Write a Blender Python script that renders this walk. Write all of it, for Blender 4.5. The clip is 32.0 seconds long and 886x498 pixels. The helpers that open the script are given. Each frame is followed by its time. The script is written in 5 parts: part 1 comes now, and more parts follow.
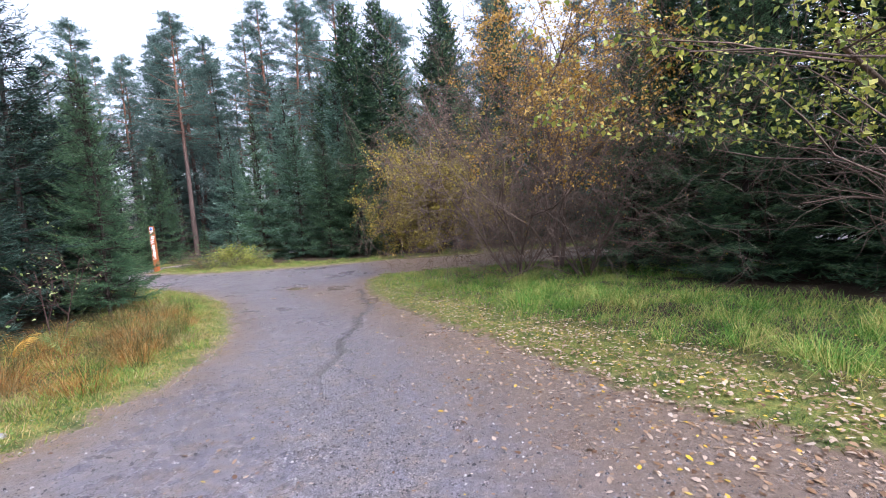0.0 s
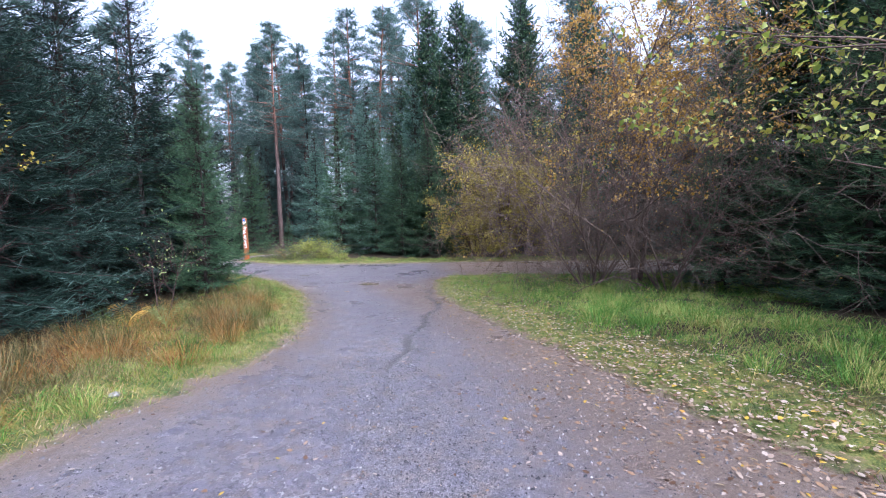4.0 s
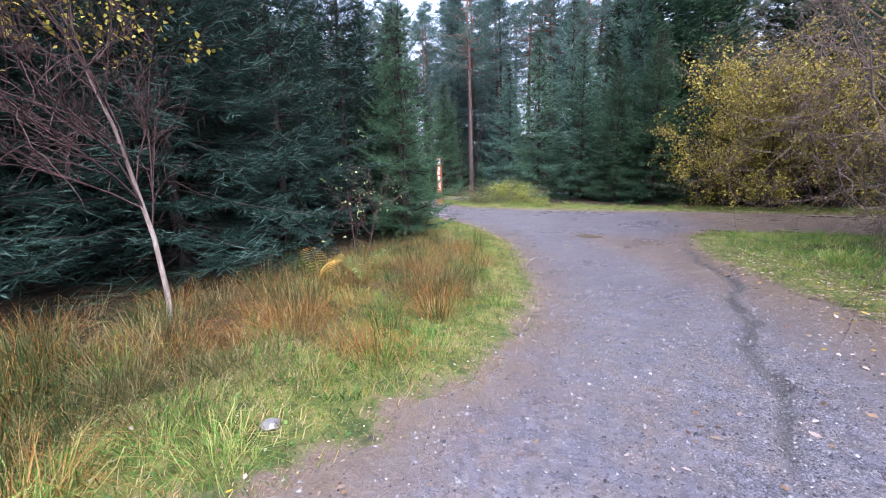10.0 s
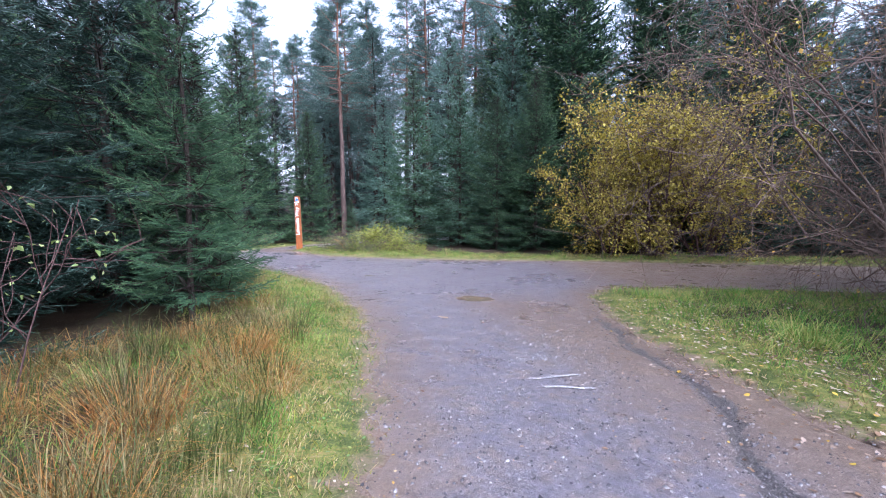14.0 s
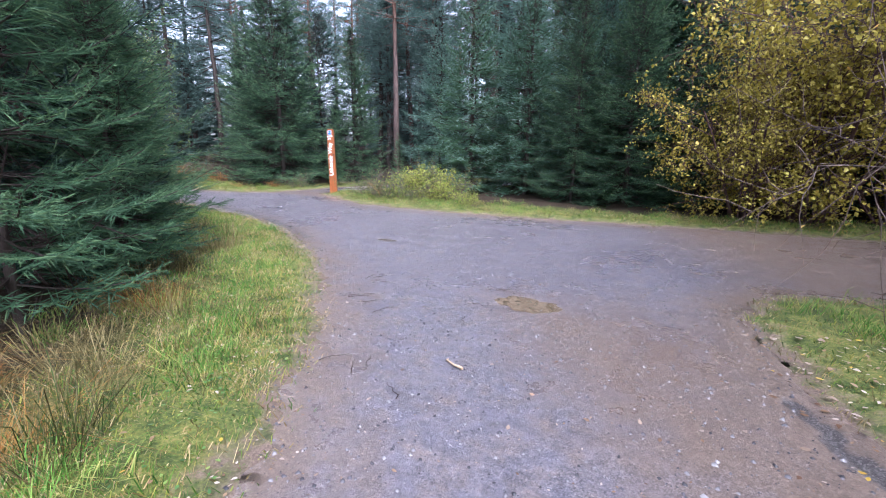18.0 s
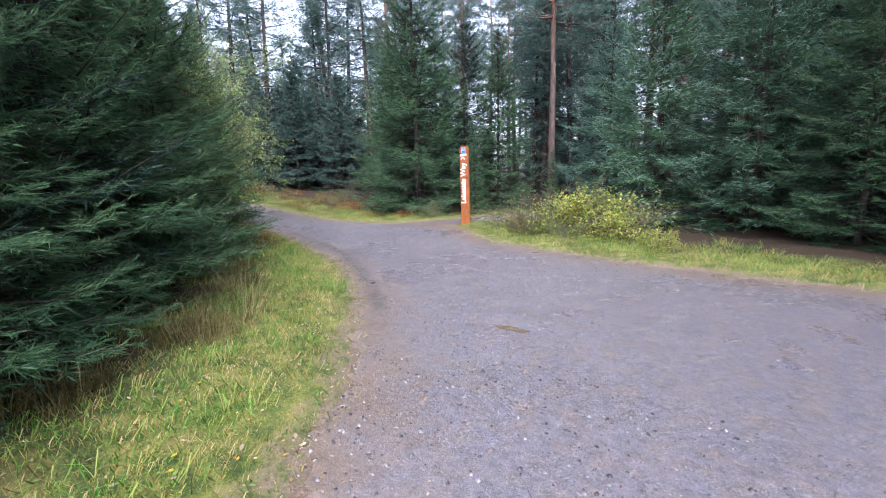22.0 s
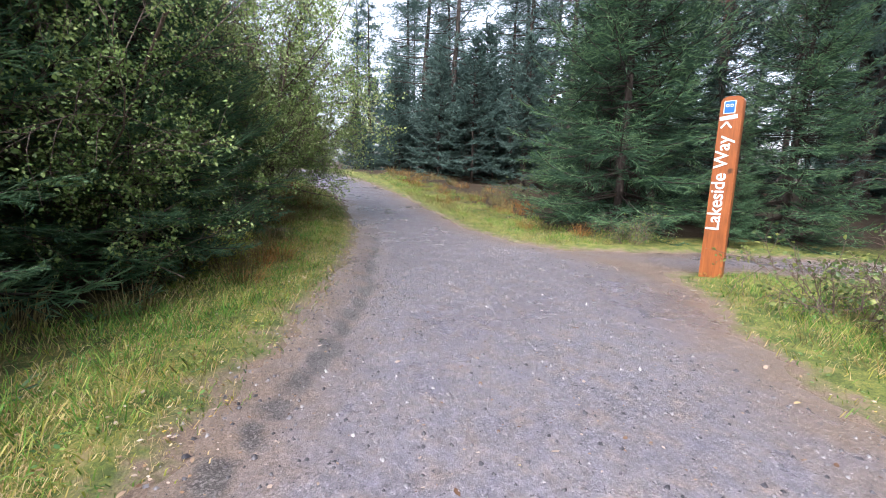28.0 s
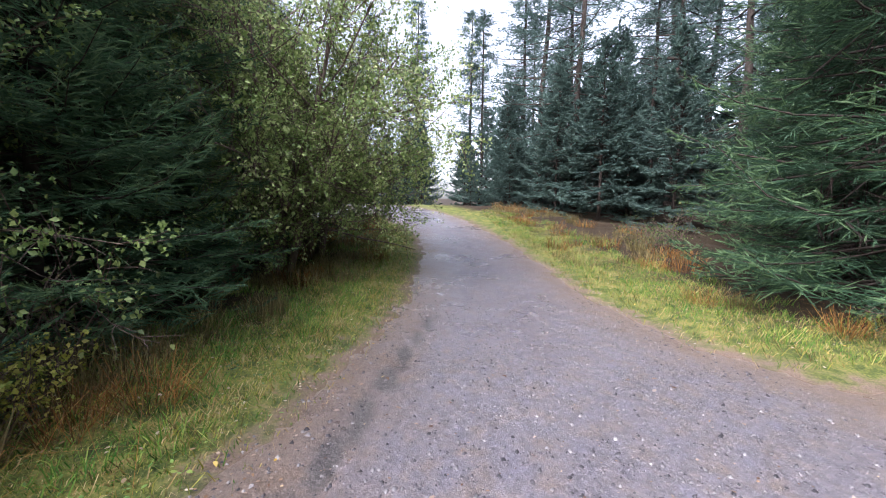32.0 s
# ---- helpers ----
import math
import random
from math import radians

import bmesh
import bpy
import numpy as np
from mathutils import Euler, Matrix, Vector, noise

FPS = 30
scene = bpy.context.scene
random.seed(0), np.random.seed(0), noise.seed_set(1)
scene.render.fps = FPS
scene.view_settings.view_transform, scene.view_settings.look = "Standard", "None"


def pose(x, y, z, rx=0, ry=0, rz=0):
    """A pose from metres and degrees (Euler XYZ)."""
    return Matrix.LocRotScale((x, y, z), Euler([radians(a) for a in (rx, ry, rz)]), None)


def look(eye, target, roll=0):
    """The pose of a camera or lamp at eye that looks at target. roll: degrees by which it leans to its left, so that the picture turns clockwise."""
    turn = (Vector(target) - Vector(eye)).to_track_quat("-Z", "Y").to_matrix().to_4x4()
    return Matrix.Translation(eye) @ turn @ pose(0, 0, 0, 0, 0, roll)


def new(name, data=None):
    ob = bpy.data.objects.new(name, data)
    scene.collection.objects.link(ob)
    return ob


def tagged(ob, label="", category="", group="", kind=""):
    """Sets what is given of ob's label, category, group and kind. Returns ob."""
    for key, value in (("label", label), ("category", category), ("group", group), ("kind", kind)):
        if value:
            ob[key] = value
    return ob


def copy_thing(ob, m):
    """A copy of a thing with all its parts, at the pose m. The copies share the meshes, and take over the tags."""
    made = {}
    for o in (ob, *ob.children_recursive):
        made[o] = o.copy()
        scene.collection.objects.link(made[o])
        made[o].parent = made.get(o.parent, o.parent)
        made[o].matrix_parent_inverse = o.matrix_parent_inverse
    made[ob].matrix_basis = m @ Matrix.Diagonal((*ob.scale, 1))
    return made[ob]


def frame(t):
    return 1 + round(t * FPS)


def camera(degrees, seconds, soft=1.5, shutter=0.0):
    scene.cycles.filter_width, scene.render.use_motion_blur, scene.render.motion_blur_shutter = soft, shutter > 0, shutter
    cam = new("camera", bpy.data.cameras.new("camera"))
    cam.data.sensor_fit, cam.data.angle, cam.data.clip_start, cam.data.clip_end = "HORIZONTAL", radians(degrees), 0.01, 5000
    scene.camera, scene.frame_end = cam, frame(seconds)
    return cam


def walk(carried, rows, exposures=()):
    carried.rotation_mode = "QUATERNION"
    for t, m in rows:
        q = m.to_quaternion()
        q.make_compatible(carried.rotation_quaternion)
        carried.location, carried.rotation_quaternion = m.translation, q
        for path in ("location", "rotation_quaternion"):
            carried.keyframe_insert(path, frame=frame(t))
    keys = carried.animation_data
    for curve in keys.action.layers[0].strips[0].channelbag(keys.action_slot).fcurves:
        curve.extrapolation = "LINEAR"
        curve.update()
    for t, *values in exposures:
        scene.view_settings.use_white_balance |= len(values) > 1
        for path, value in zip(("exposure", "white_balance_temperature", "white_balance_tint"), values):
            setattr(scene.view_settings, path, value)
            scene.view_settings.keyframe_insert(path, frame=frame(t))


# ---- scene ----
cam = camera(92.3, 32.0, 1.0)
PATH = [
    (0, (-0.45, 2.365, 2.272), (-0.296, 4.351, 2.094), -3.9),
    (0.5, (-0.486, 2.416, 2.252), (-0.534, 4.405, 2.048), -3.2),
    (1, (-0.525, 2.439, 2.243), (-0.704, 4.42, 2.037), -0.8),
    (1.5, (-0.527, 2.441, 2.256), (-0.705, 4.423, 2.054), -0.1),
    (2, (-0.501, 2.436, 2.263), (-0.644, 4.419, 2.048), -0.8),
    (2.5, (-0.514, 2.422, 2.269), (-0.665, 4.408, 2.082), -1.2),
    (3, (-0.507, 2.407, 2.267), (-0.671, 4.393, 2.103), -1.8),
    (3.5, (-0.498, 2.406, 2.26), (-0.649, 4.395, 2.113), -1.7),
    (5.5, (-0.494, 2.323, 2.273), (-0.79, 4.29, 2.072), -1.2),
    (6, (-0.513, 2.399, 2.215), (-0.887, 4.321, 1.804), -4.4),
    (6.5, (-0.778, 2.573, 2.209), (-1.593, 4.361, 1.835), 3.0),
    (7, (-0.963, 2.819, 2.197), (-2.054, 4.444, 1.785), -0.6),
    (7.5, (-1.249, 3.15, 2.14), (-2.758, 4.401, 1.74), 0.1),
    (8, (-1.593, 3.506, 2.079), (-2.922, 4.944, 1.674), 1.7),
    (8.5, (-1.832, 3.924, 1.995), (-3.172, 5.364, 1.638), -2.9),
    (9, (-2.1, 4.29, 1.958), (-3.314, 5.867, 1.757), 0.6),
    (9.5, (-2.285, 4.663, 1.936), (-3.266, 6.368, 1.574), -0.7),
    (10, (-2.406, 5.059, 1.916), (-3.348, 6.784, 1.544), -1.8),
    (10.5, (-2.523, 5.45, 1.898), (-3.103, 7.334, 1.556), 0.6),
    (11, (-2.541, 5.855, 1.858), (-3.012, 7.778, 1.573), -1.9),
    (11.5, (-2.656, 6.245, 1.843), (-3.222, 8.149, 1.607), -0.7),
    (12, (-2.814, 6.606, 1.831), (-3.413, 8.487, 1.51), -0.1),
    (12.5, (-2.891, 7.053, 1.807), (-3.659, 8.869, 1.473), -1.9),
    (13, (-3.001, 7.553, 1.759), (-3.464, 9.488, 1.547), 0.8),
    (13.5, (-3.009, 8.031, 1.754), (-3.474, 9.97, 1.595), -0.8),
    (15.5, (-3.191, 9.931, 1.864), (-3.571, 11.873, 1.571), 0.6),
    (16, (-3.254, 10.403, 1.812), (-3.831, 12.294, 1.507), -0.3),
    (16.5, (-3.265, 10.791, 1.787), (-3.859, 12.655, 1.37), -1.4),
    (17, (-3.317, 11.218, 1.733), (-4.038, 13.031, 1.296), -4.5),
    (17.5, (-3.364, 11.66, 1.754), (-4.115, 13.464, 1.326), -0.1),
    (18, (-3.454, 12.157, 1.776), (-4.196, 13.958, 1.321), 0.5),
    (18.5, (-3.597, 12.694, 1.736), (-4.589, 14.369, 1.276), -0.6),
    (19, (-3.833, 13.194, 1.691), (-4.689, 14.948, 1.25), 1.9),
    (19.5, (-4.014, 13.687, 1.639), (-5.055, 15.363, 1.309), -1.9),
    (20, (-4.259, 14.149, 1.61), (-5.32, 15.807, 1.257), -0.7),
    (20.5, (-4.439, 14.637, 1.603), (-5.497, 16.303, 1.274), -1.2),
    (21, (-4.702, 15.064, 1.602), (-5.986, 16.553, 1.234), -1.9),
    (21.5, (-5.014, 15.487, 1.61), (-6.216, 17.033, 1.203), -1.0),
    (22, (-5.286, 15.938, 1.582), (-6.638, 17.373, 1.248), -1.4),
    (22.5, (-5.644, 16.361, 1.555), (-7.036, 17.763, 1.242), -1.0),
    (23, (-5.905, 16.807, 1.533), (-7.361, 18.152, 1.27), -3.5),
    (23.5, (-6.246, 17.189, 1.542), (-7.75, 18.486, 1.31), -1.0),
    (24, (-6.627, 17.632, 1.523), (-8.081, 18.988, 1.306), -1.6),
    (24.5, (-6.997, 18.041, 1.52), (-8.614, 19.169, 1.184), -4.2),
    (25, (-7.379, 18.409, 1.545), (-8.919, 19.614, 1.122), -0.5),
    (25.5, (-7.769, 18.856, 1.523), (-9.43, 19.907, 1.152), -1.9),
    (26, (-8.21, 19.196, 1.514), (-9.939, 20.152, 1.202), 2.0),
    (26.5, (-8.629, 19.577, 1.495), (-10.382, 20.494, 1.203), -1.3),
    (28.5, (-10.2, 21.262, 1.368), (-12.092, 21.828, 1.053), 2.2),
    (29, (-10.61, 21.576, 1.381), (-12.543, 22.051, 1.186), -0.7),
    (29.5, (-11.119, 21.772, 1.342), (-13.05, 22.232, 1.097), 3.0),
    (30, (-11.602, 21.976, 1.35), (-13.555, 22.362, 1.159), 1.5),
    (30.5, (-12.106, 22.093, 1.357), (-14.092, 22.228, 1.165), -0.4),
    (31, (-12.587, 22.171, 1.386), (-14.559, 22.404, 1.146), -1.3),
    (31.5, (-13.086, 22.305, 1.377), (-15.073, 22.405, 1.177), -2.2),
    (32, (-13.541, 22.38, 1.402), (-15.528, 22.49, 1.203), 1.2),
]
walk(cam, [(t, look(*p)) for t, *p in PATH], [(0, 1.82, 5850, 17), (3, 1.82, 5350, 18), (9, 1.9, 5500, 19), (13, 1.97, 5350, 20), (21, 1.95, 5650, 16), (26, 1.98, 6050, 12), (32, 2.06, 6050, 17)])


# ---------------------------------------------------------------- light
world = bpy.data.worlds.new("overcast_sky")
scene.world = world
world.use_nodes = True
wn, wl = world.node_tree.nodes, world.node_tree.links
sky = wn.new("ShaderNodeTexSky")
sky.sky_type, sky.sun_disc = "NISHITA", False
sky.sun_elevation, sky.sun_rotation = radians(52), radians(135)
sky.air_density, sky.dust_density, sky.ozone_density = 1.0, 4.0, 1.0
grey = wn.new("ShaderNodeHueSaturation")
grey.inputs["Saturation"].default_value = 0.42
wl.new(sky.outputs["Color"], grey.inputs["Color"])
wl.new(grey.outputs["Color"], wn["Background"].inputs["Color"])
wn["Background"].inputs["Strength"].default_value = 0.15

sun = new("sun", bpy.data.lights.new("sun", "SUN"))
sun.data.energy, sun.data.angle, sun.data.color = 1.2, radians(40), (1.0, 0.97, 0.93)
sun.matrix_world = pose(0, 0, 40, 38, 0, 45)


# ---------------------------------------------------------------- materials
def shader(name, base, rough=0.8, spec=0.3):
    m = bpy.data.materials.new(name)
    m.use_nodes = True
    b = m.node_tree.nodes["Principled BSDF"]
    b.inputs["Base Color"].default_value = (*base, 1)
    b.inputs["Roughness"].default_value = rough
    b.inputs["Specular IOR Level"].default_value = spec
    return m, m.node_tree.nodes, m.node_tree.links, b


def ramp(n, l, src, stops):
    r = n.new("ShaderNodeValToRGB")
    while len(r.color_ramp.elements) < len(stops):
        r.color_ramp.elements.new(0.5)
    for e, (p, c) in zip(r.color_ramp.elements, stops):
        e.position, e.color = p, (*c, 1)
    l.new(src, r.inputs[0])
    return r.outputs[0]


def noise_tex(n, l, scale, detail=4.0, rough=0.6, coord=None):
    t = n.new("ShaderNodeTexNoise")
    t.inputs["Scale"].default_value, t.inputs["Detail"].default_value, t.inputs["Roughness"].default_value = scale, detail, rough
    if coord is None:
        g = n.new("ShaderNodeNewGeometry")
        coord = g.outputs["Position"]
    l.new(coord, t.inputs["Vector"])
    return t.outputs[0]


def mixc(n, l, fac, a, b, mode="MIX"):
    m = n.new("ShaderNodeMix")
    m.data_type, m.blend_type = "RGBA", mode
    for sock, v in ((m.inputs[0], fac), (m.inputs[6], a), (m.inputs[7], b)):
        if isinstance(v, (int, float)):
            sock.default_value = v
        elif isinstance(v, tuple):
            sock.default_value = (*v, 1)
        else:
            l.new(v, sock)
    return m.outputs[2]


def math_node(n, l, op, a, b=0.0, clamp=False):
    m = n.new("ShaderNodeMath")
    m.operation, m.use_clamp = op, clamp
    for sock, v in ((m.inputs[0], a), (m.inputs[1], b)):
        if isinstance(v, (int, float)):
            sock.default_value = v
        else:
            l.new(v, sock)
    return m.outputs[0]


def spread(n, l, src, lo, hi, a=0.0, b=1.0):
    m = n.new("ShaderNodeMapRange")
    l.new(src, m.inputs[0])
    for i, v in enumerate((lo, hi, a, b)):
        m.inputs[i + 1].default_value = v
    return m.outputs[0]


def bump(n, l, b, height, strength, dist=0.01):
    k = n.new("ShaderNodeBump")
    k.inputs["Strength"].default_value, k.inputs["Distance"].default_value = strength, dist
    l.new(height, k.inputs["Height"])
    l.new(k.outputs[0], b.inputs["Normal"])


def blade_material(name, stops, rough=0.55, spec=0.25, thin=0.35, patch=0.9, own=0.5, size=1.3):
    """Leaves, needles and grass: every blade has a tone of its own, and lets some light through."""
    m, n, l, b = shader(name, stops[0][1], rough, spec)
    g = n.new("ShaderNodeNewGeometry")
    o = n.new("ShaderNodeObjectInfo")
    big = noise_tex(n, l, size, 4)
    f = math_node(n, l, "ADD", math_node(n, l, "MULTIPLY", math_node(n, l, "SUBTRACT", g.outputs["Random Per Island"], 0.5), own), math_node(n, l, "MULTIPLY", math_node(n, l, "SUBTRACT", big, 0.5), patch))
    f = math_node(n, l, "ADD", f, 0.5)
    f = math_node(n, l, "ADD", f, math_node(n, l, "MULTIPLY", math_node(n, l, "SUBTRACT", o.outputs["Random"], 0.5), 0.25))
    c = ramp(n, l, f, stops)
    l.new(c, b.inputs["Base Color"])
    if thin:
        t = n.new("ShaderNodeBsdfTranslucent")
        l.new(c, t.inputs["Color"])
        x = n.new("ShaderNodeMixShader")
        x.inputs[0].default_value = thin
        l.new(b.outputs[0], x.inputs[1])
        l.new(t.outputs[0], x.inputs[2])
        l.new(x.outputs[0], n["Material Output"].inputs["Surface"])
    return m


def bark_material(name, a, b_, scale=12.0, upper=None):
    m, n, l, b = shader(name, a, 0.9, 0.15)
    tc = n.new("ShaderNodeTexCoord")
    mp = n.new("ShaderNodeMapping")
    mp.inputs["Scale"].default_value = (1, 1, 0.25)
    l.new(tc.outputs["Object"], mp.inputs["Vector"])
    f = noise_tex(n, l, scale, 6, 0.7, mp.outputs[0])
    c = ramp(n, l, f, [(0.3, a), (0.7, b_)])
    if upper:
        sep = n.new("ShaderNodeSeparateXYZ")
        l.new(tc.outputs["Object"], sep.inputs[0])
        colour, lo, hi, uneven = upper
        c = mixc(n, l, math_node(n, l, "MULTIPLY", spread(n, l, math_node(n, l, "ADD", sep.outputs[2], math_node(n, l, "MULTIPLY", f, uneven)), lo, hi), 0.7), c, colour)
    l.new(c, b.inputs["Base Color"])
    bump(n, l, b, f, 0.8, 0.02)
    return m


# crown shade painted in: dark inner needles, paler outer shoots that are also young growth
M_NEEDLE = blade_material("shaded_spruce_needles", [(0.1, (0.0216, 0.0486, 0.0288)), (0.5, (0.0432, 0.0918, 0.0522)), (0.9, (0.081, 0.149, 0.081))], 0.55, 0.16, 0.08)
M_NEEDLE_TIP = blade_material("lit_young_spruce_shoots", [(0.1, (0.0723, 0.132, 0.0595)), (0.5, (0.119, 0.204, 0.0978)), (0.9, (0.196, 0.289, 0.153))], 0.55, 0.16, 0.15)
# both blue tones darkened further for the shade among the western trees
M_NEEDLE_BLUE = blade_material("shaded_blue_spruce_needles", [(0.1, (0.009, 0.022, 0.016)), (0.5, (0.020, 0.044, 0.033)), (0.9, (0.045, 0.088, 0.068))], 0.55, 0.16, 0.08)
M_BLUE_TIP = blade_material("shaded_young_blue_spruce_shoots", [(0.1, (0.0465, 0.0837, 0.067)), (0.5, (0.0806, 0.133, 0.11)), (0.9, (0.13, 0.192, 0.167))], 0.55, 0.16, 0.12)
M_NEEDLE_LIGHT = blade_material("fresh_spruce_needles", [(0.1, (0.0312, 0.072, 0.0396)), (0.5, (0.0624, 0.13, 0.0684)), (0.9, (0.114, 0.204, 0.106))], 0.55, 0.16, 0.1)
# haze put into the colour: paler, bluer needles for spruces across the road
M_NEEDLE_HAZE = blade_material("hazy_spruce_needles", [(0.1, (0.050, 0.104, 0.078)), (0.5, (0.092, 0.176, 0.132)), (0.9, (0.16, 0.27, 0.21))], 0.55, 0.16, 0.12)
M_HAZE_TIP = blade_material("young_hazy_spruce_shoots", [(0.1, (0.15, 0.25, 0.20)), (0.5, (0.24, 0.37, 0.30)), (0.9, (0.34, 0.47, 0.40))], 0.55, 0.16, 0.15)
# distance haze painted into the wood's needles: lightened and shifted to blue-grey
M_FOREST_HAZE = blade_material("hazy_forest_needles", [(0.1, (0.045, 0.075, 0.066)), (0.5, (0.088, 0.140, 0.122)), (0.9, (0.15, 0.22, 0.19))], 0.6, 0.14, 0.3)
M_PINE_HAZE = blade_material("hazy_pine_needles", [(0.1, (0.06, 0.10, 0.088)), (0.5, (0.115, 0.185, 0.158)), (0.9, (0.19, 0.275, 0.235))], 0.6, 0.14, 0.3)
M_GREEN = blade_material("green_leaves", [(0.1, (0.075, 0.13, 0.035)), (0.5, (0.21, 0.30, 0.09)), (0.9, (0.46, 0.52, 0.22))], 0.45, 0.4, 0.4)
M_YELLOW = blade_material("yellow_leaves", [(0.1, (0.15, 0.125, 0.018)), (0.5, (0.35, 0.29, 0.04)), (0.9, (0.60, 0.52, 0.11))], 0.5, 0.3, 0.35)
M_GOLD = blade_material("golden_leaves", [(0.1, (0.22, 0.11, 0.02)), (0.5, (0.45, 0.27, 0.05)), (0.9, (0.62, 0.44, 0.12))], 0.5, 0.3, 0.4)
M_LIME = blade_material("lime_leaves", [(0.1, (0.09, 0.14, 0.025)), (0.4, (0.23, 0.29, 0.05)), (0.7, (0.45, 0.44, 0.09)), (0.95, (0.66, 0.61, 0.20))], 0.5, 0.3, 0.35)
M_BRAMBLE = blade_material("bramble_leaves", [(0.1, (0.03, 0.06, 0.02)), (0.5, (0.09, 0.14, 0.045)), (0.9, (0.25, 0.27, 0.07))], 0.45, 0.4, 0.3)
M_GRASS = blade_material("verge_grass", [(0.1, (0.023, 0.069, 0.011)), (0.3, (0.0598, 0.143, 0.0239)), (0.46, (0.129, 0.212, 0.035)), (0.58, (0.304, 0.294, 0.0598)), (0.72, (0.331, 0.23, 0.101)), (0.9, (0.497, 0.396, 0.221))], 0.6, 0.14, 0.3, 1.3, 0.65, 2.2)
M_GRASS_LUSH = blade_material("lush_grass", [(0.12, (0.04, 0.12, 0.024)), (0.42, (0.09, 0.225, 0.036)), (0.62, (0.19, 0.31, 0.06)), (0.84, (0.42, 0.38, 0.13))], 0.6, 0.14, 0.3, 1.2, 0.55, 1.6)
M_MOOR = blade_material("moor_grass", [(0.1, (0.0675, 0.045, 0.0165)), (0.32, (0.15, 0.0713, 0.0255)), (0.55, (0.3, 0.135, 0.0338)), (0.75, (0.375, 0.217, 0.06)), (0.92, (0.413, 0.3, 0.135))], 0.6, 0.2, 0.3, 1.3, 0.5, 1.1)
M_STRAW = blade_material("straw_grass", [(0.1, (0.0432, 0.0468, 0.0144)), (0.45, (0.122, 0.101, 0.0396)), (0.9, (0.317, 0.259, 0.122))], 0.6, 0.2, 0.3, 1.5, 0.45, 1.6)
M_RUSH = blade_material("rushes", [(0.1, (0.02, 0.036, 0.008)), (0.5, (0.056, 0.088, 0.0192)), (0.9, (0.16, 0.168, 0.048))], 0.55, 0.3, 0.25)
M_LITTER = blade_material("fallen_leaves", [(0.05, (0.10, 0.05, 0.025)), (0.25, (0.26, 0.16, 0.09)), (0.42, (0.24, 0.165, 0.11)), (0.7, (0.36, 0.28, 0.225)), (0.87, (0.48, 0.40, 0.34)), (0.90, (0.48, 0.34, 0.03)), (0.98, (0.40, 0.21, 0.04))], 0.4, 0.45, 0.15, 0.15, 0.95, 3.0)
M_WEED = blade_material("weed_leaves", [(0.1, (0.045, 0.11, 0.03)), (0.45, (0.11, 0.22, 0.05)), (0.75, (0.24, 0.32, 0.07)), (0.95, (0.40, 0.40, 0.10))], 0.4, 0.4, 0.25, 0.9, 0.6, 2.0)
M_BARK = bark_material("spruce_bark", (0.022, 0.018, 0.016), (0.075, 0.06, 0.052))
M_DEAD = bark_material("dead_twigs", (0.02, 0.016, 0.014), (0.06, 0.046, 0.04), 20)
M_TWIG = bark_material("twig_bark", (0.060, 0.043, 0.035), (0.22, 0.165, 0.138), 30)
M_TWIG_RED = bark_material("birch_twig_bark", (0.05, 0.03, 0.029), (0.13, 0.08, 0.074), 30)
M_PINE_BARK = bark_material("pine_bark", (0.045, 0.034, 0.032), (0.15, 0.105, 0.092), 6, upper=((0.26, 0.13, 0.085), 10.5, 17.0, 5.0))
M_BIRCH = bark_material("birch_bark", (0.10, 0.06, 0.05), (0.56, 0.46, 0.40), 14, upper=((0.09, 0.05, 0.046), 1.5, 2.3, 0.7))


def ground_material():
    m, n, l, b = shader("forest_ground", (0.1, 0.08, 0.05), 0.9, 0.2)
    sd = n.new("ShaderNodeAttribute")
    sd.attribute_name = "edge"
    big, mid, fine = noise_tex(n, l, 0.6, 4), noise_tex(n, l, 5, 5), noise_tex(n, l, 45, 5, 0.75)
    # brown forest litter, its colour also darkened for the shade under the canopy
    shaded_soil = ramp(n, l, fine, [(0.3, (0.013, 0.009, 0.006)), (0.55, (0.035, 0.024, 0.014)), (0.8, (0.09, 0.06, 0.033))])
    turf = ramp(n, l, math_node(n, l, "ADD", math_node(n, l, "MULTIPLY", fine, 0.5), math_node(n, l, "MULTIPLY", mid, 0.5)),
                [(0.32, (0.020, 0.027, 0.010)), (0.45, (0.062, 0.085, 0.022)), (0.54, (0.145, 0.155, 0.036)), (0.60, (0.23, 0.18, 0.07)), (0.72, (0.19, 0.125, 0.07))])
    near = spread(n, l, math_node(n, l, "ADD", sd.outputs["Fac"], math_node(n, l, "MULTIPLY", mid, 0.8)), -1.9, -0.6)
    c = mixc(n, l, near, shaded_soil, turf)
    grit = ramp(n, l, noise_tex(n, l, 60, 5, 0.8), [(0.3, (0.075, 0.052, 0.040)), (0.5, (0.155, 0.112, 0.086)), (0.72, (0.26, 0.20, 0.16))])
    at_edge = spread(n, l, math_node(n, l, "ADD", sd.outputs["Fac"], math_node(n, l, "MULTIPLY", math_node(n, l, "SUBTRACT", mid, 0.5), 1.1)), -0.30, -0.02)
    c = mixc(n, l, at_edge, c, grit)
    l.new(c, b.inputs["Base Color"])
    bump(n, l, b, fine, 1.0, 0.016)
    return m


